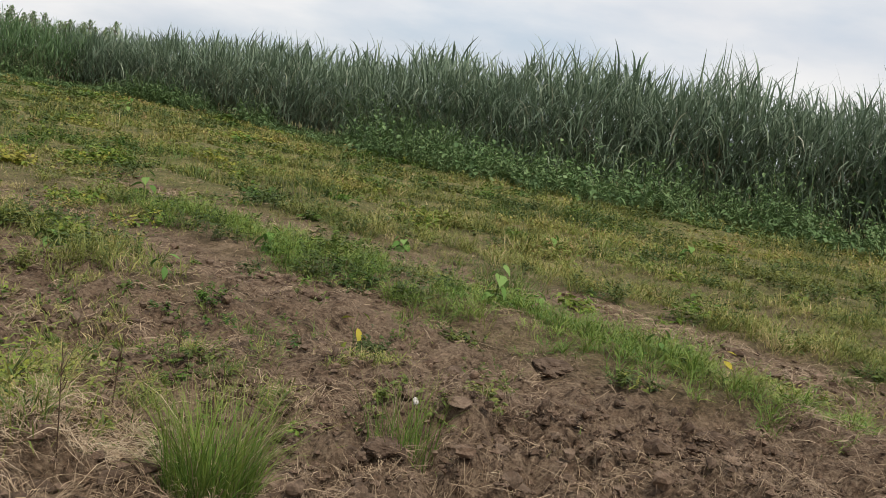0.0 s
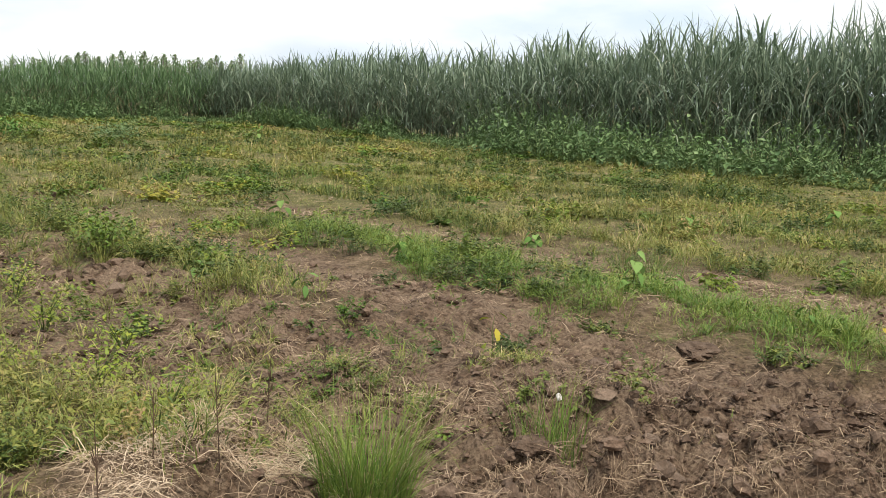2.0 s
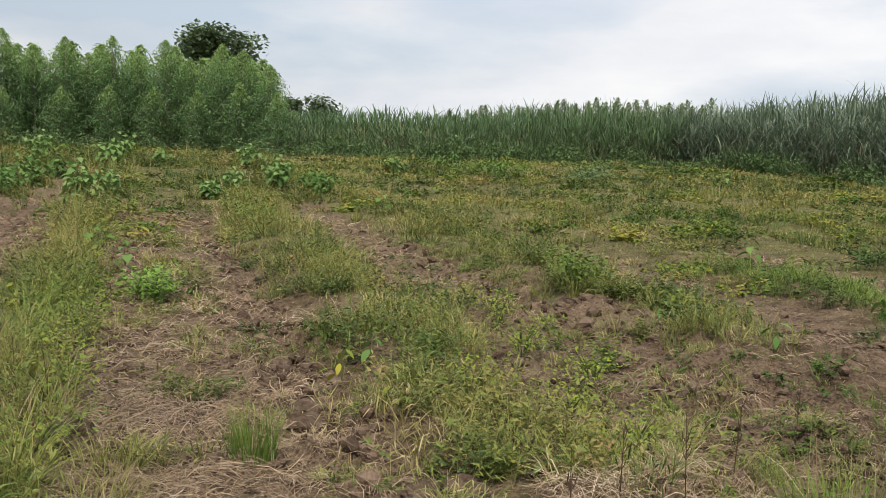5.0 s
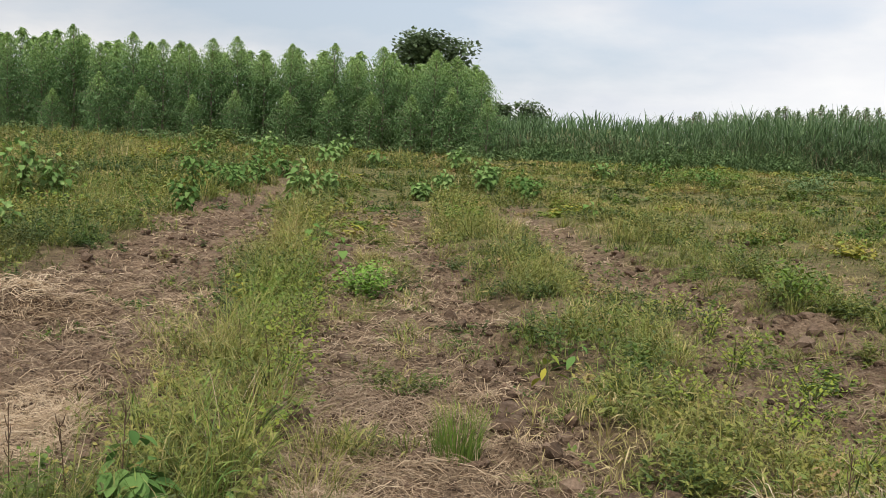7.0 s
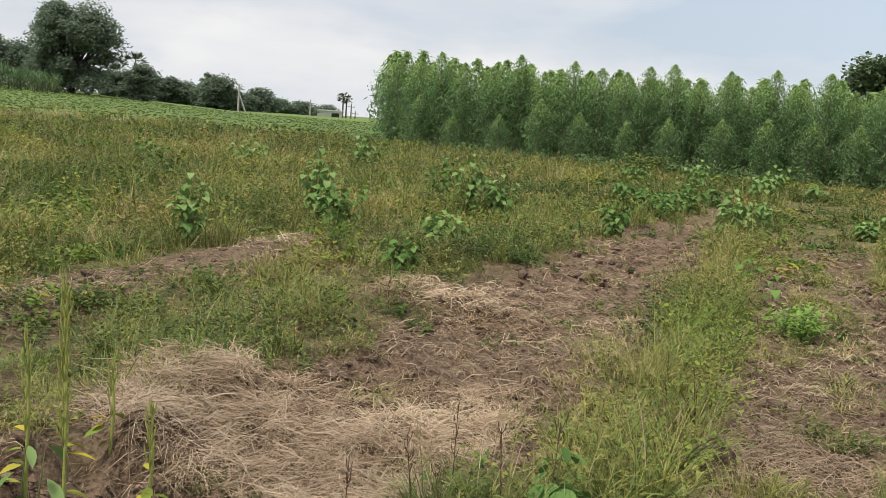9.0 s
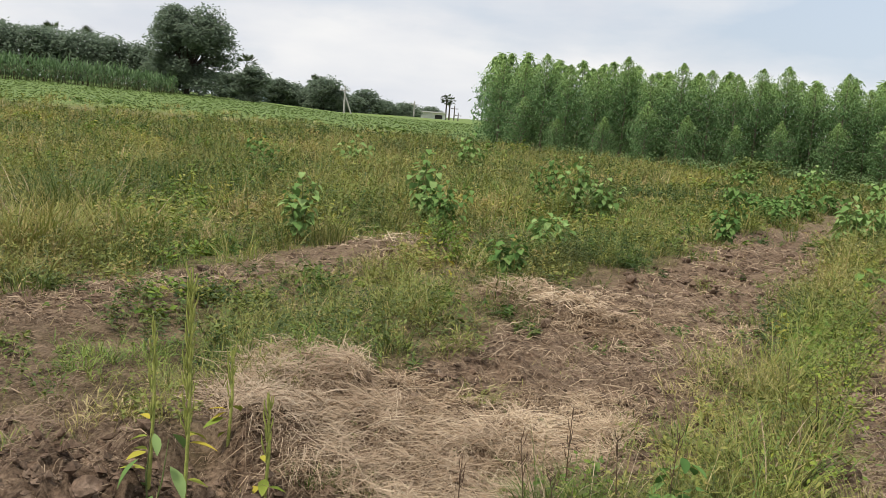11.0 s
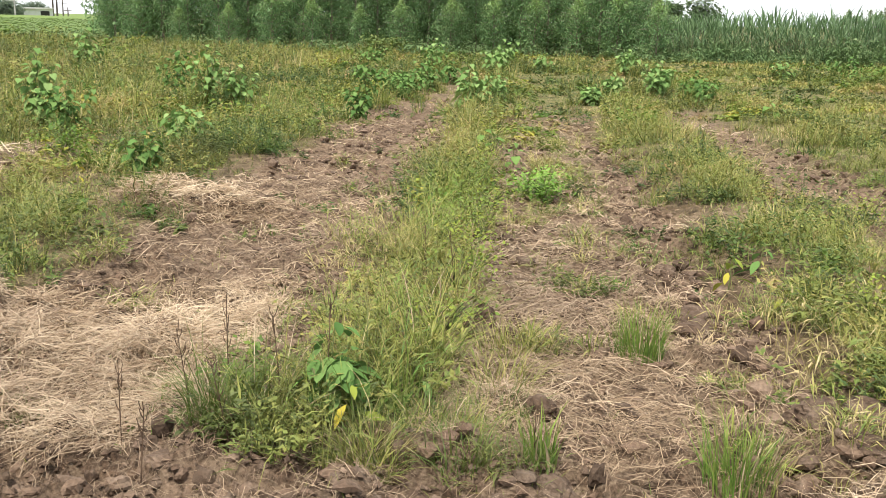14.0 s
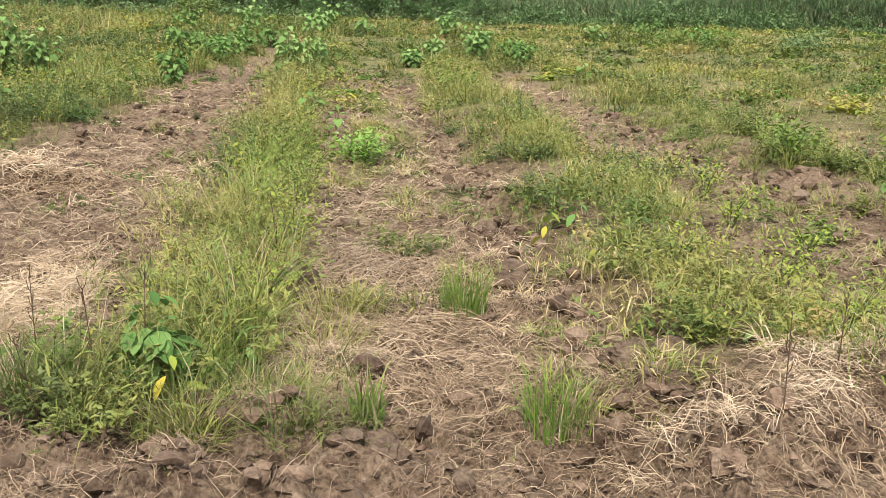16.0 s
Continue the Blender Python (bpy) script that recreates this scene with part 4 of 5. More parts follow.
def crumbs(r0, r1, dens, smallest, span, power, unit_v, unit_f, ragged, seed):
    """Angular lumps of earth half sunk into the ploughed strips."""
    x, y = ring_points(r0, r1, -36, 112, dens)
    g, st, t, b, l = cover(x, y)
    u, v = to_uv(x, y)
    keep = rng.uniform(0, 1, len(x)) < b * (1 - 0.5 * st) * np.maximum(0.10 + 0.8 * smooth(0.42, 0.66, fbm(x, y, 0.6, 2, seed)), 0.85 * smooth(3.1, 2.7, v))
    x, y = x[keep], y[keep]
    n, m = len(x), len(unit_v)
    size = smallest + span * rng.uniform(0, 1, n) ** power
    v = unit_v[None] * (1 + rng.uniform(-ragged, ragged, (n, m, 1))) * size[:, None, None] * rng.uniform(0.55, 1.55, (n, 1, 3)) * np.array([1, 1, 0.7])
    for deep in (0.8, 0.9):
        cut = rng.normal(0, 1, (n, 1, 3))
        cut /= np.linalg.norm(cut, axis=2, keepdims=True)
        over = np.clip((v * cut).sum(2, keepdims=True) - deep * size[:, None, None], 0, None)
        v = v - over * cut * 0.95
    a = rng.uniform(0, 2 * math.pi, n)[:, None]
    vx = v[:, :, 0] * np.cos(a) - v[:, :, 1] * np.sin(a) + x[:, None]
    vy = v[:, :, 0] * np.sin(a) + v[:, :, 1] * np.cos(a) + y[:, None]
    vz = v[:, :, 2] + (height(x, y) + size * 0.18)[:, None]
    return np.stack([vx, vy, vz], -1).reshape(-1, 3), (unit_f[None] + (np.arange(n) * m)[:, None, None]).reshape(-1, 3)


OCT_V = np.array([(1, 0, 0), (-1, 0, 0), (0, 1, 0), (0, -1, 0), (0, 0, 1), (0, 0, -1)], float)
OCT_F = np.array([(0, 2, 4), (2, 1, 4), (1, 3, 4), (3, 0, 4), (2, 0, 5), (1, 2, 5), (3, 1, 5), (0, 3, 5)])
cv, cf = crumbs(1.8, 5.6, 1100, 0.0075, 0.018, 2.4, OCT_V, OCT_F, 0.5, 121)
tagged(mesh_object("soil_crumbs", cv, cf, M_CLOD), "small loose crumbs of brown earth", "soil", kind="stuff")
cv, cf = crumbs(1.8, 8.0, 190, 0.008, 0.030, 3.4, ICO_V, ICO_F, 0.34, 123)
far_v, far_f = crumbs(7.0, 18, 72, 0.016, 0.046, 2.6, ICO_V, ICO_F, 0.35, 125)
cv, cf = np.concatenate([cv, far_v]), np.concatenate([cf, far_f + len(cv)])
# clods thrown up along the furrows
fn = 1500
fu = rng.choice([1.02, -0.22, 2.28, 3.2, -1.15], fn, p=[0.34, 0.2, 0.2, 0.12, 0.14]) + rng.normal(0, 0.13, fn)
fv = 2.9 + 10 * rng.uniform(0, 1, fn) ** 1.4
fx, fy = AX * fu - AY * fv, AY * fu + AX * fv
fs = 0.012 + 0.045 * rng.uniform(0, 1, fn) ** 3.2
fm = len(ICO_V)
fq = ICO_V[None] * (1 + rng.uniform(-0.26, 0.26, (fn, fm, 1))) * fs[:, None, None] * rng.uniform(0.6, 1.5, (fn, 1, 3)) * np.array([1, 1, 0.8])
for deep in (0.6, 0.75):
    cut = rng.normal(0, 1, (fn, 1, 3))
    cut /= np.linalg.norm(cut, axis=2, keepdims=True)
    fq = fq - np.clip((fq * cut).sum(2, keepdims=True) - deep * fs[:, None, None], 0, None) * cut * 0.95
fq = fq + np.stack([fx, fy, height(fx, fy) + fs * 0.25], 1)[:, None]
cv, cf = np.concatenate([cv, fq.reshape(-1, 3)]), np.concatenate([cf, (ICO_F[None] + (np.arange(fn) * fm)[:, None, None]).reshape(-1, 3) + len(cv)])
near_v, near_f = crumbs(1.8, 5.0, 90, 0.013, 0.034, 2.2, ICO2_V, ICO2_F, 0.34, 127)
cv, cf = np.concatenate([cv, near_v]), np.concatenate([cf, near_f + len(cv)])
tagged(mesh_object("soil_lumps", cv, cf, M_CLOD), "angular lumps of brown earth turned up by the plough", "soil", kind="stuff")

# ---- sugar cane ----


def cane_stuff(name, edge, tall, a0, a1, depth, rows, gap, leaves, wide, label, leaf_mat=M_CANE, upright=0.74):
    root = empty(name, 0, 0, 0.0)
    tagged(root, label, "sugarcane", kind="stuff")
    leaf_parts, stalk_parts, trash_parts = [], [], []
    for row in range(rows):
        a = a0
        while a < a1:
            r = float(np.interp(a, *edge)) + depth * row + rng.uniform(-0.45, 0.45) * depth
            swell = vnoise(np.array([a]), np.array([3.0]), 3.2, 5)[0] - 0.5
            h = float(np.interp(a, *tall)) * rng.uniform(0.88, 1.10) * (1 + 0.16 * swell)
            cx, cy = -r * math.sin(radians(a)), r * math.cos(radians(a))
            a += math.degrees(gap / r) * (1 if row < 3 else 1.5)
            gz0 = float(height(cx, cy))
            n = leaves if row < 2 else leaves // 2
            lo = 0.10 if row < 2 else 0.02
            at = rng.uniform(lo, 1.0, n)
            base = np.stack([cx + rng.normal(0, 0.30, n), cy + rng.normal(0, 0.30, n), gz0 + at * h * 0.74], 1)
            up = at > upright
            length = np.where(up, 0.28, 0.40) * h * rng.uniform(0.6, 1.15, n)
            head = rng.uniform(0, 2 * math.pi, n)
            line = blade_lines(base, length, head, np.where(up, rng.uniform(0.0, 0.42, n), rng.uniform(0.1, 0.7, n)), np.where(up, rng.uniform(0.2, 2.1, n), rng.uniform(1.0, 2.9, n)), 6)
            tw = head + math.pi / 2 + rng.uniform(-0.6, 0.6, n)
            side = np.stack([np.cos(tw), np.sin(tw), np.zeros(n)], 1)
            prof = np.array([0.55, 0.95, 1.0, 0.85, 0.55, 0.06])
            made = strips(line, side, wide * (1.0 if row < 2 else 1.9) * rng.uniform(0.6, 1.3, n)[:, None] * prof[None])
            leaf_parts.append((*made, np.repeat(rng.uniform(-0.05, 0.3, n) + 0.32 * ((rng.uniform(0, 1, n) < 0.10) & ~up), 12)))
            if row < 2:
                m = 7
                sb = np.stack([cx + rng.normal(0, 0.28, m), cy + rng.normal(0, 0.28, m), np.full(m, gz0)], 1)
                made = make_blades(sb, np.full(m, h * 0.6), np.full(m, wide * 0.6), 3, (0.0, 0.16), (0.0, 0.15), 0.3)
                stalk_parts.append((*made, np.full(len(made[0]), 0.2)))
                m = 7
                sb = np.stack([cx + rng.normal(0, 0.28, m), cy + rng.normal(0, 0.28, m), gz0 + rng.uniform(0.1, 0.42, m) * h], 1)
                made = make_blades(sb, 0.25 * h * rng.uniform(0.6, 1.3, m), np.full(m, wide * 0.55), 4, (0.5, 1.6), (0.8, 1.9))
                trash_parts.append((*made, np.full(len(made[0]), rng.uniform(0, 0.4))))
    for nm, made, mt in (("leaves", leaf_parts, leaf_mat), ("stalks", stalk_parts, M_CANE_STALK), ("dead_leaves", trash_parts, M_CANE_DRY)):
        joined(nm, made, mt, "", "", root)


cane_stuff("sugarcane", CANE_EDGE, CANE_TALL, -34, 21.5, 0.9, 7, 0.40, 92, 0.036, "tall dense dark green sugarcane with arching strap leaves")
cane_stuff("young_sugarcane", YOUNG_EDGE, ([20, 23, 30, 36, 45], [3.05, 2.95, 2.7, 2.45, 2.3]), 20.5, 44.5, 0.8, 6, 0.34, 44, 0.034, "younger bluish-green sugarcane in a lower even stand", M_CANE_YOUNG, 0.6)

# weeds along the foot of the cane
bush_parts, vine_parts = [], []
a = -35.0
while a < 44:
    near_part = float(np.interp(a, [-35, 3, 11, 44], [1.0, 0.9, 0.30, 0.28]))
    edge = float(np.interp(a, *CANE_EDGE)) if a < 21 else float(np.interp(a, *YOUNG_EDGE))
    r = edge - 0.2 - rng.uniform(0.0, 1.0) ** 1.3 * (0.9 + 2.3 * near_part) * (0.55 + 0.9 * vnoise(np.array([a]), np.array([1.0]), 2.2, 27)[0])
    a += math.degrees(0.022 / r)
    cx, cy = -r * math.sin(radians(a)), r * math.cos(radians(a))
    mound = 0.30 + 1.5 * smooth(0.25, 0.8, vnoise(np.array([cx]), np.array([cy]), 1.7, 19)[0])
    h = mound * rng.uniform(0.7, 1.25) * (0.45 + 0.55 * near_part) * np.interp(edge - r, [0, 1.6, 3.4], [1.6, 1.3, 0.6]) * np.interp(a, [-35, 0, 9, 44], [0.85, 0.8, 0.66, 0.6])
    big = rng.uniform() < 0.25
    one = stalked(np.array([cx]), np.array([cy]), np.array([h * 1.1]), np.array([rng.uniform(0.3, 0.7)]), 5, 5 if big else 9, 0.17 if big else 0.105, 0.75 if big else 0.48, np.array([rng.uniform(-0.1, 0.45)]), (0.0, 0.8), (0.0, 0.9), 0.2, (-0.7, 0.5), 0.0)
    (vine_parts if big else bush_parts).append(one)
joined("margin_weeds", bush_parts, M_BUSH, "dense dark green broad-leaved weeds along the foot of the sugarcane", "weeds")
joined("margin_vines", vine_parts, M_VINE, "paler large-leaved creeping vines over the field margin", "weeds")

# ---- eucalypt grove ----


def eucalypt(name, h, wide, low, leaves, leaf, seed):
    global rng
    blunt = 3.0 if h > 4 else 1.7
    rng = np.random.default_rng(seed)
    root = empty(name, 0, 0, 0.0)
    k = 7
    z = np.linspace(0, h * 0.97, k)
    wander = np.cumsum(rng.normal(0, 0.03 * h / k, (k, 2)), 0)
    pts = np.concatenate([wander - wander[0], z[:, None]], 1)
    made = [tube(pts, np.linspace(0.011 * h + 0.012, 0.006, k), 7)]
    sprays = []
    for i in range(46):
        t = low + (0.985 - low) * ((i + rng.uniform(0, 1)) / 46) ** 0.85
        p0 = np.array([np.interp(t * h * 0.95, z, pts[:, 0]), np.interp(t * h * 0.95, z, pts[:, 1]), t * h * 0.95])
        down = (1 - t) / (1 - low)
        reach = wide * min(1.0, 0.10 + 1.75 * down) * (0.72 + 0.28 * math.cos(2.2 * max(0, down - 0.55))) * rng.uniform(0.7, 1.12)
        a = i * 2.4 + rng.uniform(-0.5, 0.5)
        p2 = p0 + np.array([math.cos(a) * reach, math.sin(a) * reach, 0.28 * reach + 0.05 * h * (1 - down)])
        p1 = (p0 + p2) / 2 + np.array([0, 0, 0.14 * reach])
        made.append(tube([p0, p1, p2], [0.014, 0.009, 0.004], 3))
        m = 3 if t > 0.86 else int(0.75 * leaves / 46 * (0.12 + 1.25 * min(1, reach / wide)))
        q = rng.uniform(0.15, 1.08, m)[:, None]
        at = (1 - q) ** 2 * p0 + 2 * q * (1 - q) * p1 + q * q * p2
        at = at + rng.normal(0, 1, (m, 3)) * np.array([[0.13, 0.13, 0.10]]) * (0.25 + 0.75 * reach) - np.array([[0, 0, 0.07 * h]]) * rng.uniform(0, 1, (m, 1)) ** 1.5 * min(1, reach / wide)
        sprays.append(at)
    part("trunk", stack(made)[:2], M_BARK, root, "slim pale brown trunk", True)
    # hanging foliage that fills the crown to a rounded, pointed outline
    m = int(leaves * 0.75)
    t = low + (1.0 - low) * rng.uniform(0, 1, m) ** 0.8
    down = (1 - t) / (1 - low)
    a = rng.uniform(0, 2 * math.pi, m)
    lobes = 0.80 + 0.20 * np.sin(3 * a + 11 * t + seed) + 0.18 * np.sin(5 * a - 23 * t)
    rim = wide * np.clip(blunt * down, 0, 1) ** 0.72 * (1 - 0.22 * np.clip(down - 0.6, 0, 1)) * lobes
    q = rim * rng.uniform(0.12, 1, m) ** 0.55
    inner = np.stack([np.interp(t * h, z, pts[:, 0]) + np.cos(a) * q, np.interp(t * h, z, pts[:, 1]) + np.sin(a) * q, t * h - 0.03 * h * (q / wide)], 1)
    place = np.concatenate(sprays + [inner])
    place = place[place[:, 2] > 0.03 * h]
    size = leaf * rng.uniform(0.65, 1.35, len(place))
    v, f = make_leaves(place, size, 0.34, (0.0, 1.4))
    # Leaf tone rises with height: daylight on the crown tops, painted in.
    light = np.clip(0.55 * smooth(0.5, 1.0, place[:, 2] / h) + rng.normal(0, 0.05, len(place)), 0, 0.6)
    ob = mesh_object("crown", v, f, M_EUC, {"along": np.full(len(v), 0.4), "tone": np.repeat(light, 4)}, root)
    return tagged(root, "slender young eucalyptus tree with drooping leaves in a grove", "tree", "eucalyptus grove")


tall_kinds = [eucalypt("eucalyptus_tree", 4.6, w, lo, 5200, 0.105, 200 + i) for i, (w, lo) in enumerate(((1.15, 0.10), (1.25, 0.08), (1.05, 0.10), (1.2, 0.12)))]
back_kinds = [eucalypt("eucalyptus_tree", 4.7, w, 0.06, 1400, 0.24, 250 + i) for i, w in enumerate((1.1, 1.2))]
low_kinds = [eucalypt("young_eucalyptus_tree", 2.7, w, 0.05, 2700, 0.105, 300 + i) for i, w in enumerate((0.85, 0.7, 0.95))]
shrub_kind = eucalypt("feathery_sapling", 2.7, 0.55, 0.3, 520, 0.11, 333)
for ob in low_kinds:
    tagged(ob, "short bushy young eucalyptus tree at the grove's edge", "tree", "eucalyptus grove")
rng = np.random.default_rng(11)
spots = []
for row, (back, gap, kinds, smallest, biggest) in enumerate(((0.0, 1.9, low_kinds, 0.70, 1.15), (1.5, 1.2, tall_kinds, 0.84, 1.04), (3.0, 1.35, back_kinds, 0.86, 0.98), (4.6, 1.6, back_kinds, 0.88, 0.98), (6.3, 1.7, back_kinds, 0.88, 0.98))):
    a = 44.2 + 0.4 * row
    while a < 75.5:
        r = float(np.interp(a, *GROVE_EDGE)) + back
        spots.append((a, r + rng.uniform(-0.35, 0.35), kinds[rng.integers(len(kinds))], rng.uniform(smallest, biggest) * (r - back + 4) / 46 if row else rng.uniform(smallest, biggest)))
        a += math.degrees(gap * rng.uniform(0.85, 1.2) / r)
used = set()
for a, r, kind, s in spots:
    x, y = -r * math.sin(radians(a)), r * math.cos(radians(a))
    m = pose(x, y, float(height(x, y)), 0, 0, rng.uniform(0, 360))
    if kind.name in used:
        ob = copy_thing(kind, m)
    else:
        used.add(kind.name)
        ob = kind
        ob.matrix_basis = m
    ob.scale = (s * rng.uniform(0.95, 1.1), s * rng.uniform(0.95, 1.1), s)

shrub_kind.matrix_basis = pose(*[-52 * math.sin(radians(26.0)), 52 * math.cos(radians(26.0)), 0.0])
for ch in shrub_kind.children:
    if ch.name.startswith("crown"):
        ch.data.materials[0] = M_CANE_YOUNG
tagged(shrub_kind, "thin feathery sapling showing above the young sugarcane", "tree", "saplings behind the sugarcane")
for i in range(52):
    a = 19.0 + 16 * (i + rng.uniform(-0.5, 0.5)) / 52
    r = rng.uniform(49, 56)
    x, y = -r * math.sin(radians(a)), r * math.cos(radians(a))
    ob = copy_thing(shrub_kind, pose(x, y, float(height(x, y)), 0, 0, rng.uniform(0, 360)))
    k = float(np.interp(a, [19, 24, 30, 34], [1.30, 1.26, 1.08, 0.95])) * rng.uniform(0.78, 1.02)
    ob.scale = (k * 1.3, k * 1.3, k)

# undergrowth in front of the grove
chunks = []
for i in range(420):
    a = rng.uniform(44, 78)
    edge = float(np.interp(a, *GROVE_EDGE))
    r = edge + rng.uniform(-2.0, 4.5)
    cx, cy = -r * math.sin(radians(a)), r * math.cos(radians(a))
    n, h = 48, rng.uniform(0.3, 0.85)
    q = rng.normal(0, 1, (n, 3))
    q /= np.linalg.norm(q, axis=1, keepdims=True)
    q *= rng.uniform(0.4, 1, (n, 1)) * np.array([[0.55, 0.55, 0.55 * h]])
    chunks.append(make_leaves(q + np.array([[cx, cy, float(height(cx, cy)) + 0.5 * h]]), rng.uniform(0.08, 0.17, n), 0.5))
v, f, al = stack(chunks)
tagged(mesh_object("grove_undergrowth", v, f, M_BUSH, al), "low dark green brush under the eucalyptus trees", "weeds", kind="stuff")

# ---- far trees ----


def broad_tree(name, x, y, h, wide, seed, label, leaves=3200, size=0.42, low=0.22, mat=None):
    global rng
    rng = np.random.default_rng(seed)
    root = empty(name, x, y)
    k = 6
    pts = np.stack([np.cumsum(rng.normal(0, 0.02 * h, k)) * 0.5, np.cumsum(rng.normal(0, 0.02 * h, k)) * 0.5, np.linspace(-0.2, h * 0.62, k)], 1)
    made = [tube(pts, np.linspace(0.035 * h, 0.014 * h, k), 8)]
    place = []
    for i in range(72):
        t = low + (0.95 - low) * rng.uniform(0, 1) ** 0.85
        q = (t - low) / (1 - low)
        prof = max(0.05, 1 - max(0.0, (q - 0.40) / 0.62) ** 2) ** 0.5 * min(1.0, 0.78 + 0.6 * q)
        a = rng.uniform(0, 2 * math.pi)
        rr = wide * 0.5 * prof * rng.uniform(0.25, 0.86)
        c = np.array([math.cos(a) * rr, math.sin(a) * rr, t * h])
        made.append(tube([pts[2], (pts[3] + c) / 2, c], [0.012 * h, 0.008 * h, 0.003 * h], 4))
        m = leaves // 72
        q = rng.normal(0, 1, (m, 3))
        q /= np.linalg.norm(q, axis=1, keepdims=True)
        q *= rng.uniform(0.3, 1, (m, 1)) ** 0.5 * np.array([[1, 1, 0.72]]) * wide * rng.uniform(0.12, 0.20)
        place.append(c + q)
    place = np.concatenate(place)
    place = place[place[:, 2] > low * h * 0.7]
    part("trunk", stack([(m[0], m[1]) for m in made])[:2], M_BARK_DARK, root, "", True)
    part("crown", make_leaves(place, size * rng.uniform(0.6, 1.3, len(place)), 0.6), mat or M_TREE, root)
    return tagged(root, label, "tree")


def polar(a, r):
    return -r * math.sin(radians(a)), r * math.cos(radians(a))


def fan_palm(name, x, y, h, seed, label, spread=1.5):
    global rng
    rng = np.random.default_rng(seed)
    root = empty(name, x, y)
    pts = np.stack([np.linspace(0, 0.2, 5), np.zeros(5), np.linspace(-0.2, h, 5)], 1)
    part("trunk", tube(pts, [0.26, 0.2, 0.18, 0.17, 0.2], 8), M_BARK_DARK, root, "", True)
    chunks = []
    for i in range(26):
        a, e = rng.uniform(0, 2 * math.pi), rng.uniform(-0.7, 1.35)
        d = np.array([math.cos(a) * math.cos(e), math.sin(a) * math.cos(e), math.sin(e)])
        c = np.array([0.2, 0, h]) + d * spread * 0.55
        n = 13
        base = np.repeat(c[None], n, 0)
        s = np.cross(d, [0, 0, 1])
        s /= np.linalg.norm(s) + 1e-6
        ang = np.linspace(-1.25, 1.25, n)
        tip = base + (np.cos(ang)[:, None] * d + np.sin(ang)[:, None] * s) * spread * 0.6 + np.array([[0, 0, -0.12]])
        line = np.stack([base, (base + tip) / 2, tip], 1)
        chunks.append(strips(line, np.repeat(np.cross(d, s)[None], n, 0) * 0.4 + s * 0.6, np.full((n, 1), 0.16) * np.array([[0.5, 1, 0.1]])))
        chunks.append(strips(np.stack([np.array([[0.2, 0, h - 0.1]]), c[None]], 1), s[None], np.full((1, 2), 0.05)))
    made = stack(chunks)
    part("crown", made, M_PALM, root)
    return tagged(root, label, "palm")


broad_tree("large_tree", *polar(93.3, 128), 10.7, 12.2, 401, "large dark green broad-crowned tree beyond the crop field", 30000, 0.44, 0.03, M_TREE_HAZED)
broad_tree("large_tree", *polar(47.7, 70), 7.5, 8.4, 402, "large dark green tree rising behind the grove", 10000, 0.38)
broad_tree("large_tree", *polar(46.0, 78), 6.0, 3.4, 403, "dark green spreading tree behind the grove", 2000, 0.36)
broad_tree("far_tree", *polar(41.9, 84), 3.5, 5.0, 404, "dark rounded tree beyond the young sugarcane", 2000, 0.36)
broad_tree("far_tree", *polar(43.6, 80), 3.3, 2.6, 405, "small dark tree beyond the young sugarcane", 1500, 0.34)
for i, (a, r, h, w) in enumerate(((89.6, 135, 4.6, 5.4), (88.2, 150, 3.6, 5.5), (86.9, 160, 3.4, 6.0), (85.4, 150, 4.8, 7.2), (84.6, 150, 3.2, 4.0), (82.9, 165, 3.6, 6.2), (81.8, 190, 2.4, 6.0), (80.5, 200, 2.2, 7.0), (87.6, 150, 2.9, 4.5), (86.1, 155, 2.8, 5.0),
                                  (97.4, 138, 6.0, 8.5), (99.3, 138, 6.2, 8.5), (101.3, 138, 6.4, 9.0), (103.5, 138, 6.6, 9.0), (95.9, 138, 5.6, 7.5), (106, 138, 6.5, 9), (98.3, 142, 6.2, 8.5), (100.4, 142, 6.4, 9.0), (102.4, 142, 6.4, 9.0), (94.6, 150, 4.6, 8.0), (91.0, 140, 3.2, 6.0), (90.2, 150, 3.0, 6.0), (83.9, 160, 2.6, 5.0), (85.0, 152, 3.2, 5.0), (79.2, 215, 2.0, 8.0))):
    broad_tree("far_tree", *polar(a, r), h, w, 410 + i, "dark green tree in the far line of trees", 4300, 0.48, 0.0, M_TREE_HAZED)
for a, r, h, sp in ((89.95, 146, 5.0, 1.7), (85.9, 157, 3.8, 1.6), (85.3, 157, 3.4, 1.5), (78.15, 230, 5.0, 1.5), (77.95, 230, 4.6, 1.4), (98.6, 146, 5.5, 2.0), (100.4, 147, 5.7, 2.0)):
    fan_palm("fan_palm", *polar(a, r), h, int(a * 100), "fan palm standing among far trees", sp)
rng = np.random.default_rng(12)

# a far stand of tall cane on the rising ground
rng = np.random.default_rng(13)
cane_stuff("far_sugarcane", ([94, 110], [118, 112]), ([94, 97, 110], [2.6, 3.4, 3.6]), 94.0, 108, 1.6, 3, 0.6, 34, 0.085, "far stand of green sugarcane before the trees", M_CANE_YOUNG, 0.6)

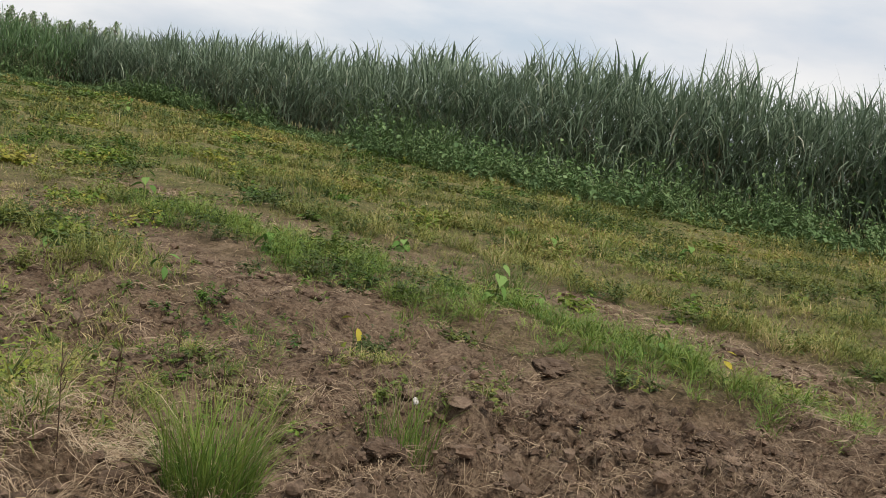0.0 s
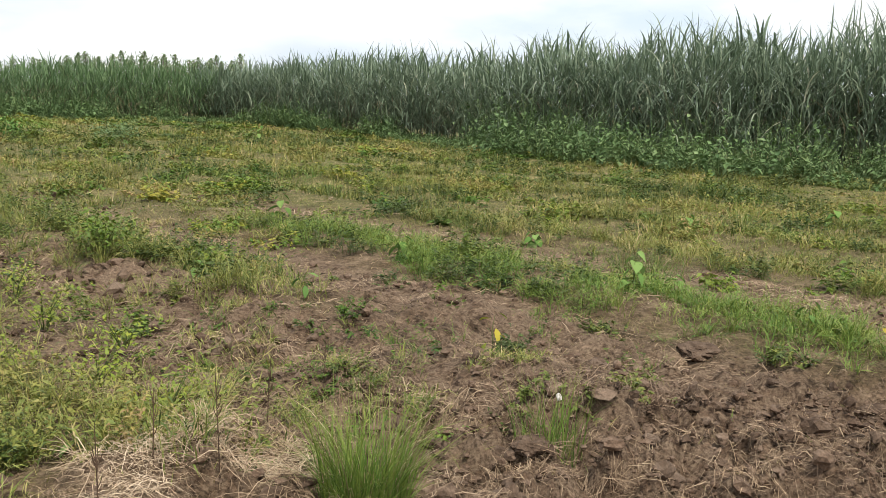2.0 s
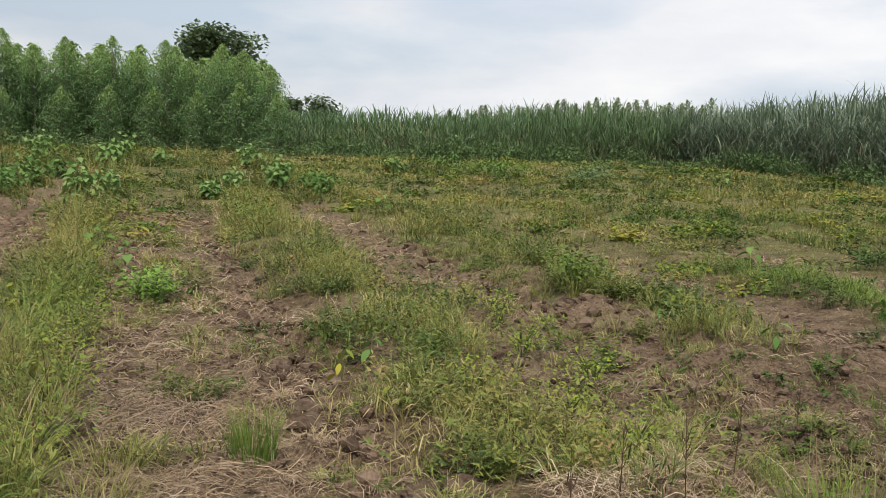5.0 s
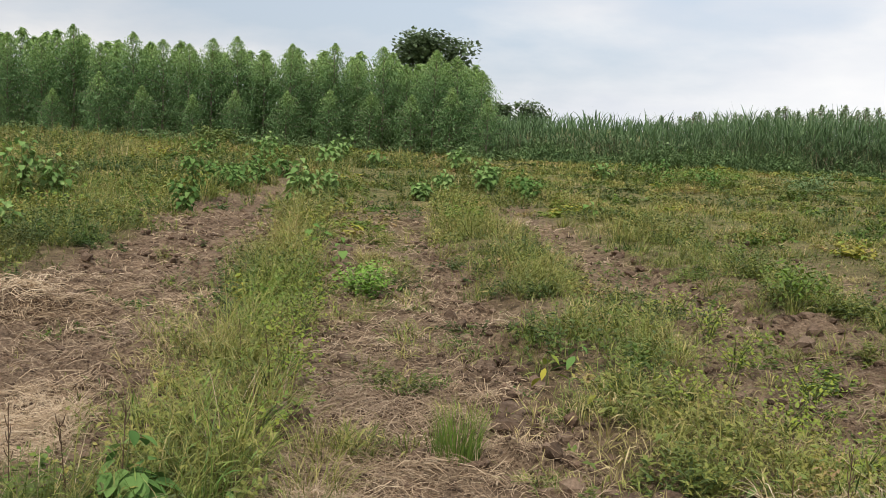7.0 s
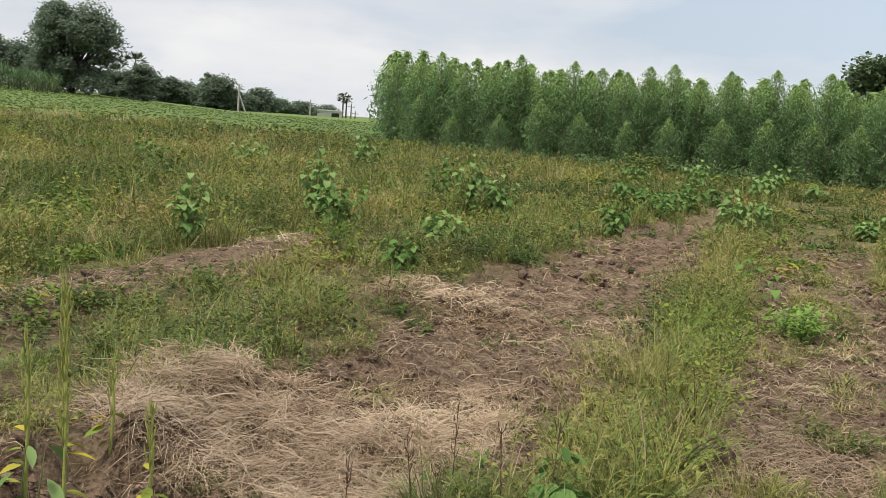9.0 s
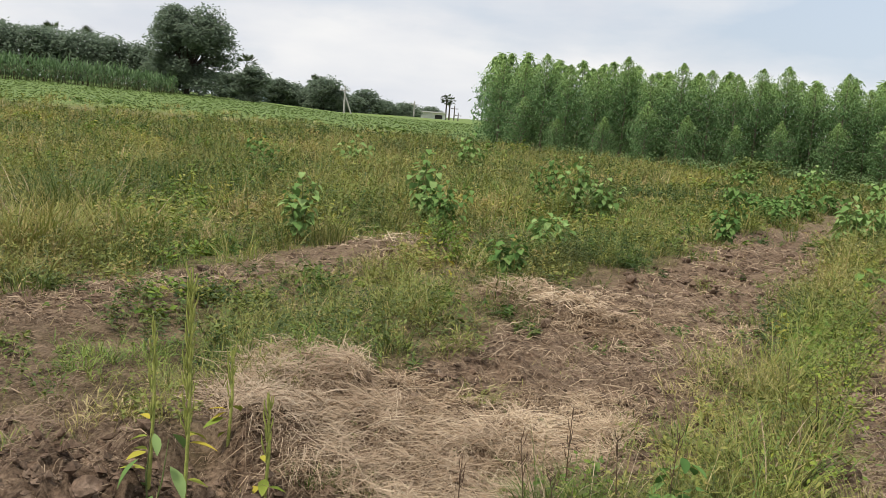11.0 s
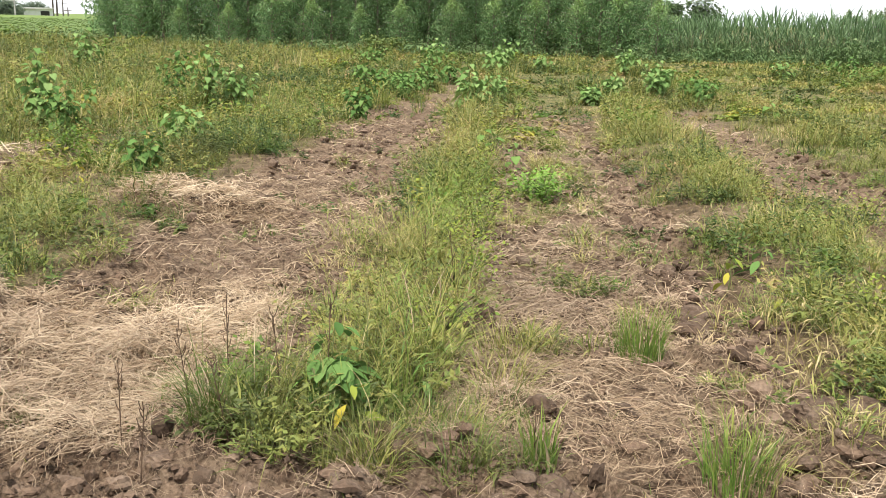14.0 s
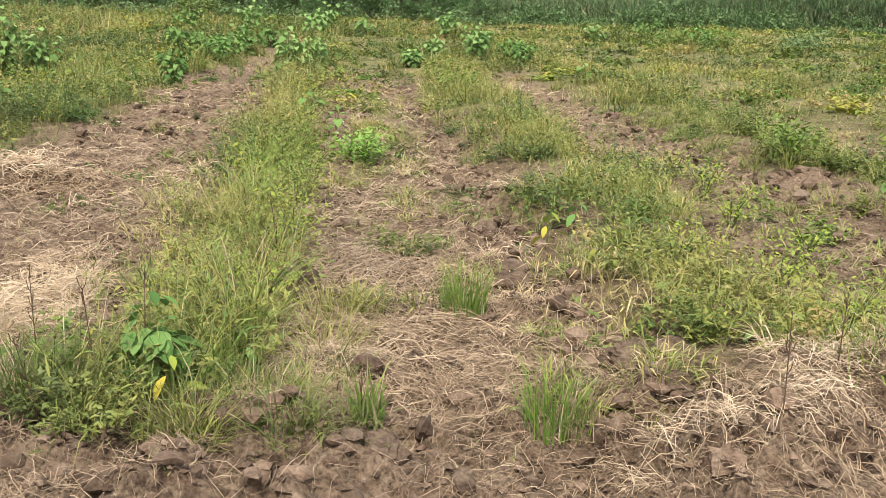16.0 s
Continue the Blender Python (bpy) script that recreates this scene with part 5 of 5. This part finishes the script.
# green crop on the far side
x, y = ring_points(62, 128, 74, 110, 9)
keep = rng.uniform(0, 1, len(x)) < smooth(64, 80, np.hypot(x, y))
x, y = x[keep], y[keep]
made = make_leaves(np.stack([x, y, height(x, y) + rng.uniform(0.02, 0.16, len(x))], 1), rng.uniform(0.2, 0.34, len(x)), 0.6, (-0.2, 0.3))
tagged(mesh_object("green_crop", made[0], made[1], M_CROP), "even bright green low crop covering the far field", "crop", kind="stuff")

# ---- poles, building, hills ----


def box(x0, y0, z0, x1, y1, z1):
    v = [(x, y, z) for x in (x0, x1) for y in (y0, y1) for z in (z0, z1)]
    f = [(0, 1, 3, 2), (4, 6, 7, 5), (0, 4, 5, 1), (2, 3, 7, 6), (0, 2, 6, 4), (1, 5, 7, 3)]
    return np.array(v, float), np.array(f)


def power_pole(a, r, h, mat, strut):
    x, y = polar(a, r)
    root = empty("power_pole", x, y, None, a)
    part("post", tube([(0, 0, -0.2), (0, 0, h * 0.5), (0, 0, h)], [0.16, 0.13, 0.10], 8), mat, root, "", True)
    arm = part("crossarm", box(-0.8, -0.06, h - 0.75, 0.8, 0.06, h - 0.62), mat, root)
    for px in (-0.7, 0.0, 0.7):
        part("insulator", tube([(px, 0, h - 0.62 if px else h), (px, 0, h - 0.45 if px else h + 0.15)], [0.05, 0.04], 6), M_WHITE, arm, "pale ceramic insulator")
    if strut:
        part("strut", tube([(1.1, 0, -0.2), (0.55, 0, h * 0.33), (0.05, 0, h * 0.66)], [0.12, 0.11, 0.10], 8), mat, root, "leaning pale support pole", True)
    return tagged(root, "pale power pole with a crossarm" + (" and a leaning strut" if strut else " far off beside the road"), "utility pole", "power line")


power_pole(84.2, 140, 3.9, M_POLE, True)
power_pole(80.05, 190, 3.1, M_POLE, False)
power_pole(77.65, 215, 3.4, M_POLE_DARK, False)
power_pole(77.4, 240, 2.2, M_POLE_DARK, False)

hx, hy = polar(78.9, 205)
house = empty("house", hx, hy, None, 78.9)
part("wall", box(-2.6, 0, -0.4, 2.6, 3.2, 1.25), M_WHITE, house)
part("roof", box(-2.9, -0.5, 1.25, 2.9, 3.5, 1.48), M_ROOF, house, "pale flat roof")
# Thin dark panel on the solid wall, coloured as the shade inside a porch.
part("porch_shade_panel", box(0.4, -0.012, 0.0, 2.0, 0.05, 0.85), M_PORCH_SHADE, house, "dark panel painted as porch shade")
tagged(house, "small white flat-roofed house on the far edge of the field", "house")


def hill(name, a, r, half, h, seed):
    x, y = polar(a, r)
    n, m = 40, 8
    i, j = np.meshgrid(np.linspace(-1, 1, n), np.linspace(-1, 1, m), indexing="ij")
    z = h * np.clip(1 - i ** 2, 0, 1) ** 1.2 * (1 - j ** 2) * (0.8 + 0.4 * fbm(i * 3, j + 5, 1.0, 3, seed))
    ob = mesh_object(name, np.stack([i * half, j * half * 0.4, z - 6], -1).reshape(-1, 3),
                     np.stack([q := np.arange(n * m).reshape(n, m)[:-1, :-1], q + m, q + m + 1, q + 1], -1).reshape(-1, 4), M_HILL, smooth_faces=True)
    ob.matrix_basis = pose(x, y, float(height(x, y)), 0, 0, a)
    return tagged(ob, "far blue hazy hill on the horizon", "hill", kind="structure")


hill("backdrop_hill", 88.3, 2600, 150, 38, 1)
hill("backdrop_hill", 82.2, 2800, 95, 30, 2)

# ---- plants that stand out ----
LEAF_BASE = {}


def leaf_mesh(kind, mat):
    """One broad leaf of unit length, heart-shaped or lance-shaped, folded along its midrib."""
    key = (kind, mat.name)
    if key not in LEAF_BASE:
        outline = {"heart": [(-0.06, 0.0), (-0.12, 0.20), (0.02, 0.40), (0.28, 0.46), (0.58, 0.32), (0.84, 0.13), (1.0, 0.0)], "oval": [(0.0, 0.0), (0.08, 0.15), (0.25, 0.27), (0.5, 0.31), (0.75, 0.22), (0.92, 0.09), (1.0, 0.0)], "lance": [(0.0, 0.0), (0.12, 0.10), (0.32, 0.20), (0.55, 0.21), (0.78, 0.13), (1.0, 0.0)]}[kind]
        v, f = [], []
        for px, py in outline:
            arch = -0.22 * px * px + 0.06 * px
            v += [(px, 0, arch), (px, py, arch + 0.30 * py), (px, -py, arch + 0.30 * py)]
        for i in range(len(outline) - 1):
            p, q = 3 * i, 3 * i + 3
            f += [(p, q, q + 1, p + 1), (p, p + 2, q + 2, q)]
        me = bpy.data.meshes.new("leaf")
        me.from_pydata(v, [], f)
        me.materials.append(mat)
        for poly in me.polygons:
            poly.use_smooth = True
        LEAF_BASE[key] = me
    return LEAF_BASE[key]


def broadleaf_plant(x, y, h, leaves, leaf, mat, kind="heart", stems=1, wide=0.4, label="", name="broadleaf_sapling", category="plant"):
    root = empty(name, x, y)
    h, wide = max(h, 0.05), wide
    tops = []
    for s in range(stems):
        a = rng.uniform(0, 2 * math.pi)
        sp = wide * 0.42 * (s > 0) * rng.uniform(0.5, 1.0)
        hh = h * (1.0 if s == 0 else rng.uniform(0.6, 0.95))
        end = np.array([math.cos(a) * sp, math.sin(a) * sp, hh * 0.92])
        mid = end * np.array([0.35, 0.35, 0.5]) + np.array([*rng.normal(0, 0.015, 2), 0])
        pts = [np.array([0, 0, -0.02]), mid, end]
        rad = max(0.004, 0.011 * h)
        part("stem", tube(pts, [rad, rad * 0.8, rad * 0.4], 6), M_STEM, root, "", True)
        tops.append(pts)
    for i in range(leaves):
        pts = tops[i % stems]
        t = 1.0 - 0.80 * ((i // stems) / max(1, leaves / stems - 1)) if leaves > stems else 1.0
        p = (1 - t) ** 2 * pts[0] + 2 * t * (1 - t) * pts[1] + t * t * pts[2]
        a = i * 2.4 + rng.uniform(-0.4, 0.4)
        size = leaf * rng.uniform(0.7, 1.15) * (0.75 if t > 0.93 else 1.0)
        out = wide * (0.34 * rng.uniform(0.1, 1.0) * (1.25 - t)) + 0.3 * leaf
        tilt = rng.uniform(12, 62) + 15 * (1 - t)
        ob = new("leaf", leaf_mesh(kind, mat))
        ob.parent = root
        ob.matrix_basis = pose(p[0] + math.cos(a) * out * 0.6, p[1] + math.sin(a) * out * 0.6, p[2] + 0.03 * h, rng.uniform(-20, 20), tilt - 12, math.degrees(a)) @ Matrix.Scale(size, 4)
    return tagged(root, label, category, "field saplings")


rng = np.random.default_rng(21)
# saplings in the rank growth
for x, y, h, w in PALE_SAPLINGS:
    n = int(58 + 62 * w)
    broadleaf_plant(x, y, h * 1.2, int(n * (1.1 if x > -18 else 0.6)), (0.100 if x > -18 else 0.135) + 0.03 * w, M_LEAF_PALE, "heart", 6, w * 1.12, "pale green broad-leaved sapling standing in weedy grass")
for x, y, h, w in DEEP_SAPLINGS:
    n = int(58 + 62 * w)
    broadleaf_plant(x, y, h * 1.15, int(n * (1.1 if x > -18 else 0.6)), 0.092 if x > -18 else 0.125, M_LEAF_DEEP, "heart", 6, w * 1.12, "deep green bushy broad-leaved sapling beside a bare row")
for x, y, h, w in ((-8.62, 6.21, 0.30, 0.32), (-7.71, 5.93, 0.33, 0.29), (-13.21, 11.82, 0.4, 0.6), (-9.55, 12.3, 0.34, 0.46), (0.72, 7.6, 0.36, 0.3), (1.05, 7.62, 0.22, 0.28), (-1.3, 8.7, 0.26, 0.26), (-3.13, 10.95, 0.36, 0.41), (-9.28, 29.27, 0.7, 0.9), (1.73, 12.38, 0.24, 0.37), (3.96, 13.95, 0.32, 0.5), (-0.13, 10.4, 0.2, 0.37)):
    broadleaf_plant(x, y, h * 0.9, 9, 0.10 + 0.05 * w, M_LEAF_SOFT, "heart", 2, w, "small pale green seedling with wide leaves among the grass", "broadleaf_seedling")
for x, y, h, w in ((1.82, 6.62, 0.24, 0.2), (-1.7, 6.75, 0.22, 0.2), (-3.57, 4.62, 0.16, 0.18), (-0.23, 4.3, 0.07, 0.11), (-1.78, 3.6, 0.08, 0.1), (-2.78, 7.36, 0.14, 0.24), (-2.94, 1.80, 0.12, 0.12), (-1.55, 3.85, 0.12, 0.12)):
    broadleaf_plant(x, y, h, 5, 0.09 + 0.15 * w, M_LEAF_DEEP, "lance", 1, w, "small green seedling with a few leaves in bare soil", "broadleaf_seedling")
for x, y, h, w in ((-0.24, 5.86, 0.24, 0.2), (2.34, 6.8, 0.17, 0.2), (-2.80, 1.42, 0.2, 0.14), (-2.95, 4.05, 0.16, 0.2), (-4.6, 6.4, 0.2, 0.2), (-9.4, 2.0, 0.2, 0.2), (-3.5, 4.25, 0.2, 0.2)):
    broadleaf_plant(x, y, h, 5, 0.10, M_LEAF_YELLOW, "lance", 1, w, "yellowing seedling with narrow leaves", "broadleaf_seedling")
broadleaf_plant(-3.05, 1.49, 0.38, 44, 0.12, M_LEAF_DEEP, "oval", 3, 0.30, "dark green sapling with large smooth leaves in tall grass", "broadleaf_sapling")
broadleaf_plant(-3.5, -0.35, 0.36, 7, 0.14, M_LEAF_PALE, "lance", 2, 0.25, "pale green sapling with drooping leaves beside straw", "broadleaf_sapling")


def grass_tuft(x, y, h, wide, blades, mat, label, bend=(0.1, 1.1), width=0.0045):
    root = empty("grass_tuft", x, y)
    for nm, n, mt, tone_mid in (("foliage", int(blades * 0.95), mat, 0.2), ("dry_foliage", int(blades * 0.07), M_STRAW, 0.3)):
        a, q = rng.uniform(0, 2 * math.pi, n), np.sqrt(rng.uniform(0, 1, n)) * wide * 0.45
        base = np.stack([np.cos(a) * q, np.sin(a) * q, np.full(n, -0.02)], 1)
        made = make_blades(base, h * rng.uniform(0.35, 1.15, n), width * rng.uniform(0.6, 1.3, n), 5, (0.0, 0.28) if mat is M_GRASS_LUSH else (0.0, 0.85), bend if mat is M_GRASS_LUSH else (0.3, 1.9), 1.0, a + rng.normal(0, 0.9, n))
        ob = mesh_object(nm, made[0], made[1], mt, {"along": made[2].ravel(), "tone": np.repeat(rng.normal(tone_mid, 0.12, n), 10)}, root)
        tagged(ob, "dry straw-coloured blades" if nm == "dry_foliage" else "", kind="stuff")
    return tagged(root, label, "grass tuft")


grass_tuft(-0.57, 3.55, 0.54, 0.36, 900, M_GRASS_LUSH, "thick bright green upright grass tuft on bare soil", (0.1, 1.7))
grass_tuft(0.13, 4.25, 0.42, 0.34, 150, M_GRASS_LUSH, "loose tall green grass tuft with thin stems")
grass_tuft(-3.03, 3.06, 0.28, 0.26, 260, M_GRASS_LUSH, "blue-green leaning grass tuft among straw")
grass_tuft(-3.55, 5.16, 0.25, 0.32, 220, M_GRASS_DARK, "dark green grass tuft at the weedy row")
grass_tuft(-2.31, 1.88, 0.20, 0.14, 70, M_GRASS_LUSH, "small upright grass tuft by a soil clod", (0.1, 0.8), 0.009)
grass_tuft(-1.88, 2.38, 0.26, 0.26, 260, M_GRASS_LUSH, "green grass tuft on the ploughed edge")
grass_tuft(-3.13, 1.18, 0.40, 0.34, 300, M_GRASS_DARK, "tall dark green arching grass tuft beside straw")
grass_tuft(-2.80, 1.62, 0.24, 0.40, 300, M_GRASS_DARK, "dark green grass round the sapling")
grass_tuft(-3.25, 2.02, 0.52, 0.24, 150, M_GRASS, "tall yellow-green seeding grass tuft")
grass_tuft(-3.8, 2.5, 0.38, 0.36, 170, M_GRASS, "tall yellow-green grass clump on the row")
grass_tuft(0.98, 8.99, 0.34, 0.8, 420, M_GRASS_DARK, "dark green spreading grass clump in the row")
grass_tuft(-2.62, 1.42, 0.2, 0.3, 220, M_GRASS_DARK, "dark low grass at the soil bank")
grass_tuft(-12.6, -2.1, 0.75, 1.5, 900, M_GRASS_DARK, "big dark green tussock standing in the rank weeds", (0.1, 1.1), 0.012)
grass_tuft(-9.6, -2.1, 0.62, 1.3, 900, M_GRASS, "big arching yellow-green tussock beside the bare strip", (0.1, 1.1), 0.010)
grass_tuft(-10.4, -1.2, 0.55, 1.0, 600, M_GRASS, "arching yellow-green tussock in the rank weeds", (0.1, 1.1), 0.010)


for x, y, h, w in ((-2.62, 1.72, 0.22, 0.34), (-2.42, 1.62, 0.16, 0.26), (-2.72, 1.98, 0.18, 0.30), (-2.95, 2.2, 0.22, 0.30), (-3.3, 2.5, 0.26, 0.30), (-2.55, 1.35, 0.2, 0.24)):
    grass_tuft(x, y, h, w, 240, M_GRASS_DARK if h < 0.2 else M_GRASS, "tangled green and yellow grass at the end of the row")


for x, y, h, w in ((-3.9, 0.29, 0.10, 0.30), (-3.81, 0.47, 0.10, 0.30), (-4.05, -0.85, 0.09, 0.36), (-3.2, 1.05, 0.34, 0.2)):
    grass_tuft(x, y, h, w, 200, M_GRASS_DARK, "dark green low grass showing beside the straw")
scrap = bmesh.new()
bmesh.ops.create_icosphere(scrap, subdivisions=2, radius=0.014)
for q in scrap.verts:
    q.co *= 1 + 0.6 * noise.noise(q.co * 60)
    q.co.z *= 1.3
me = bpy.data.meshes.new("white_flower")
scrap.to_mesh(me)
scrap.free()
me.materials.append(M_PETAL)
flower = empty("white_flower", 0.16, 4.27)
head = new("petals", me)
head.parent = flower
head.matrix_basis = pose(0.0, 0.0, 0.24)
part("stem", tube([(0.01, 0, -0.02), (0.0, 0.01, 0.12), (0, 0, 0.24)], [0.003, 0.0025, 0.002], 5), M_STEM, flower, "", True)
tagged(flower, "single small white flower head in a grass tuft", "flower")


def leafy_bush(x, y, h, wide, leaves, mat, size, label, name="leafy_weed"):
    root = empty(name, x, y)
    limbs, place = [], []
    for i in range(9):
        a, q = rng.uniform(0, 2 * math.pi), rng.uniform(0.2, 0.5) * wide
        end = np.array([math.cos(a) * q, math.sin(a) * q, h * rng.uniform(0.6, 1.0)])
        limbs.append(tube([(0, 0, -0.02), end * [0.4, 0.4, 0.55], end], [0.006, 0.004, 0.002], 4))
        m = leaves // 9
        t = rng.uniform(0.25, 1.05, m)[:, None]
        place.append(end[None] * np.concatenate([t, t, t ** 0.8], 1) + rng.normal(0, 0.05 + 0.06 * wide, (m, 3)) * [[1, 1, 0.6]])
    place = np.concatenate(place)
    place[:, 2] = np.clip(place[:, 2], 0.02, None)
    for limb in limbs:
        part("stem", limb, M_STEM, root, "", True)
    part("foliage", make_leaves(place, size * rng.uniform(0.6, 1.3, len(place)), 0.5), mat, root)
    return tagged(root, label, "weed")


leafy_bush(-6.35, 5.2, 0.27, 0.58, 1100, M_FRESH, 0.042, "bright green rounded leafy weed in the stubble")
for x, y, h, w in ((-2.3, 5.1, 0.24, 0.4), (-3.0, 5.5, 0.28, 0.4), (-1.6, 4.1, 0.2, 0.3), (-2.6, 4.25, 0.26, 0.4), (-2.15, 4.5, 0.2, 0.35), (-3.65, 6.25, 0.3, 0.45), (-4.35, 6.95, 0.32, 0.5), (-4.3, 3.0, 0.3, 0.35), (-5.2, 3.7, 0.32, 0.4)):
    leafy_bush(x, y, h, w, 330, M_WEED_YELLOW, 0.03, "yellow-green leafy weed in the row")
for i, (x, y, h, w) in enumerate(((-3.45, 2.2, 0.26, 0.34), (-3.6, 2.35, 0.3, 0.4), (-4.1, 2.75, 0.3, 0.4), (-4.8, 3.3, 0.33, 0.42), (-5.6, 3.95, 0.32, 0.42), (-6.5, 4.6, 0.34, 0.45), (-7.5, 5.4, 0.36, 0.5), (-8.6, 6.3, 0.38, 0.5), (-5.1, 3.35, 0.24, 0.4), (-6.0, 4.4, 0.28, 0.4))):
    leafy_bush(x, y, h * 0.85, w, 300, M_WEED if i % 3 else M_WEED_YELLOW, 0.028, "fresh green leafy weed in the grassy row" if i % 3 else "yellow-green leafy weed in the grassy row")
leafy_bush(-3.75, 7.8, 0.36, 0.6, 650, M_WEED, 0.05, "green bushy weed at the edge of a bare row")
leafy_bush(-14.2, 23.4, 0.5, 2.2, 900, M_WEED, 0.09, "dark green spreading weed bush in the grass")
leafy_bush(-12.5, 25.5, 0.55, 2.0, 900, M_BUSH, 0.09, "dark green weed bush before the young sugarcane")
leafy_bush(-13.6, 15.3, 0.42, 1.0, 600, M_WEED, 0.07, "green leafy weed bush at the row's end")
leafy_bush(-10.7, 2.2, 0.32, 0.8, 900, M_WEED, 0.035, "pale flowering low weed bush")
leafy_bush(-36, 20.6, 0.9, 2.2, 800, M_GRASS_DARK, 0.16, "greyish dry-leaved bush before the grove")


def pod_weed(x, y, h, pods, label):
    """A bare upright weed with narrow pods held close to the stem."""
    root = empty("pod_weed", x, y)
    part("stem", tube([(0, 0, -0.02), (0.01, 0.01, h * 0.5), (-0.01, 0.0, h)], [0.008, 0.006, 0.003], 6), M_POD, root, "", True)
    for i in range(pods):
        z = h * (0.40 + 0.54 * i / max(1, pods - 1)) + rng.uniform(-0.012, 0.012)
        a = i * 2.4
        d = np.array([math.cos(a), math.sin(a), 0.0])
        p0 = d * 0.004 + np.array([0, 0, z])
        p2 = d * rng.uniform(0.012, 0.026) + np.array([0, 0, z + rng.uniform(0.05, 0.095)])
        part("pod", tube([p0, p0 * 0.4 + p2 * 0.6 + d * 0.004, p2], [0.0028, 0.0042, 0.0012], 5), M_POD, root)
    for i in range(5):
        a = rng.uniform(0, 6.28)
        ob = new("leaf", leaf_mesh("lance", M_LEAF_YELLOW))
        ob.parent = root
        ob.matrix_basis = pose(0.012 * math.cos(a), 0.012 * math.sin(a), h * rng.uniform(0.08, 0.45), rng.uniform(-15, 15), rng.uniform(-10, 30), math.degrees(a)) @ Matrix.Scale(rng.uniform(0.06, 0.11), 4)
    return tagged(root, label, "weed", "pod weeds")


pod_weed(-3.5, -0.23, 1.05, 50, "tall yellow-green weed with upright narrow seed pods")
pod_weed(-4.05, -0.08, 0.40, 12, "short yellow-green weed with upright narrow seed pods")
pod_weed(-3.71, 0.07, 0.42, 14, "short yellow-green weed with upright narrow seed pods")
pod_weed(-3.58, -0.36, 0.62, 14, "yellow-green weed with upright narrow seed pods")


def dry_stem(x, y, h, label="thin dark brown dry weed stem standing upright"):
    root_z = float(height(x, y))
    lean = rng.normal(0, 0.03, 2)
    made = [tube([(0, 0, -0.02), (lean[0] * 0.5, lean[1] * 0.5, h * 0.5), (lean[0], lean[1], h)], [0.003, 0.0022, 0.0012], 5)]
    for i in range(7):
        t = rng.uniform(0.35, 0.95)
        a = rng.uniform(0, 6.28)
        p = np.array([lean[0] * t, lean[1] * t, h * t])
        made.append(tube([p, p + np.array([math.cos(a) * 0.012, math.sin(a) * 0.012, 0.02]), p + np.array([math.cos(a) * 0.018, math.sin(a) * 0.018, 0.045])], [0.0016, 0.0016, 0.0012], 4))
    ob = mesh_object("dry_weed_stem", *stack(made)[:2], M_STEM_BROWN)
    ob.matrix_basis = pose(x, y, root_z)
    return tagged(ob, label, "weed stem", "dry weed stems")


for x, y, h in ((-1.08, 3.35, 0.42), (-1.11, 4.01, 0.34), (-1.07, 4.88, 0.34), (-1.32, 3.3, 0.3), (-3.0, 1.05, 0.34), (-3.25, 1.0, 0.36), (-3.4, 1.2, 0.36), (-3.12, 1.3, 0.4), (-2.9, 0.7, 0.3), (-3.05, 1.45, 0.42), (-4.1, 2.75, 0.35), (-4.3, 2.7, 0.34), (-1.25, 2.75, 0.38), (-2.3, 1.85, 0.16), (-3.3, 0.75, 0.36)):
    dry_stem(x, y, h)


def soil_clod(x, y, h, wide, seed):
    bm = bmesh.new()
    bmesh.ops.create_icosphere(bm, subdivisions=4, radius=1.0)
    o = Vector((seed * 3.1, seed * 1.7, 0))
    for q in bm.verts:
        p = q.co.copy()
        q.co *= 1 + 0.36 * noise.noise(p * 1.1 + o) + 0.20 * noise.noise(p * 2.6 + o) + 0.12 * noise.noise(p * 5 + o) + 0.07 * noise.noise(p * 11 + o)
        q.co.x *= wide * 0.55
        q.co.y *= wide * 0.42
        q.co.z = q.co.z * h * 0.62
    me = bpy.data.meshes.new("soil_clod")
    bm.to_mesh(me)
    bm.free()
    me.materials.append(M_CLOD)
    ob = new("soil_clod", me)
    ob.matrix_basis = pose(x, y, float(height(x, y)) + h * 0.22, 0, 0, seed * 77)
    return tagged(ob, "rough brown lump of ploughed earth", "clod", "soil clods")


for i, (x, y, h, w) in enumerate(((-4.18, 4.44, 0.11, 0.18), (-4.05, 4.35, 0.08, 0.12), (-3.26, 3.68, 0.11, 0.27), (-3.62, 2.54, 0.14, 0.2), (-2.11, 1.78, 0.12, 0.16), (-2.05, 3.03, 0.10, 0.22), (-2.64, 2.15, 0.09, 0.13), (1.05, 6.22, 0.08, 0.27), (1.5, 5.22, 0.11, 0.2), (0.06, 4.1, 0.06, 0.16), (-4.04, 1.44, 0.08, 0.16),
                                  (-1.93, 3.2, 0.09, 0.2), (-3.36, 3.8, 0.09, 0.24), (-1.75, 2.9, 0.07, 0.18), (0.4, 5.9, 0.07, 0.16), (1.9, 5.3, 0.08, 0.2))):
    soil_clod(x, y, h, w, i + 1)
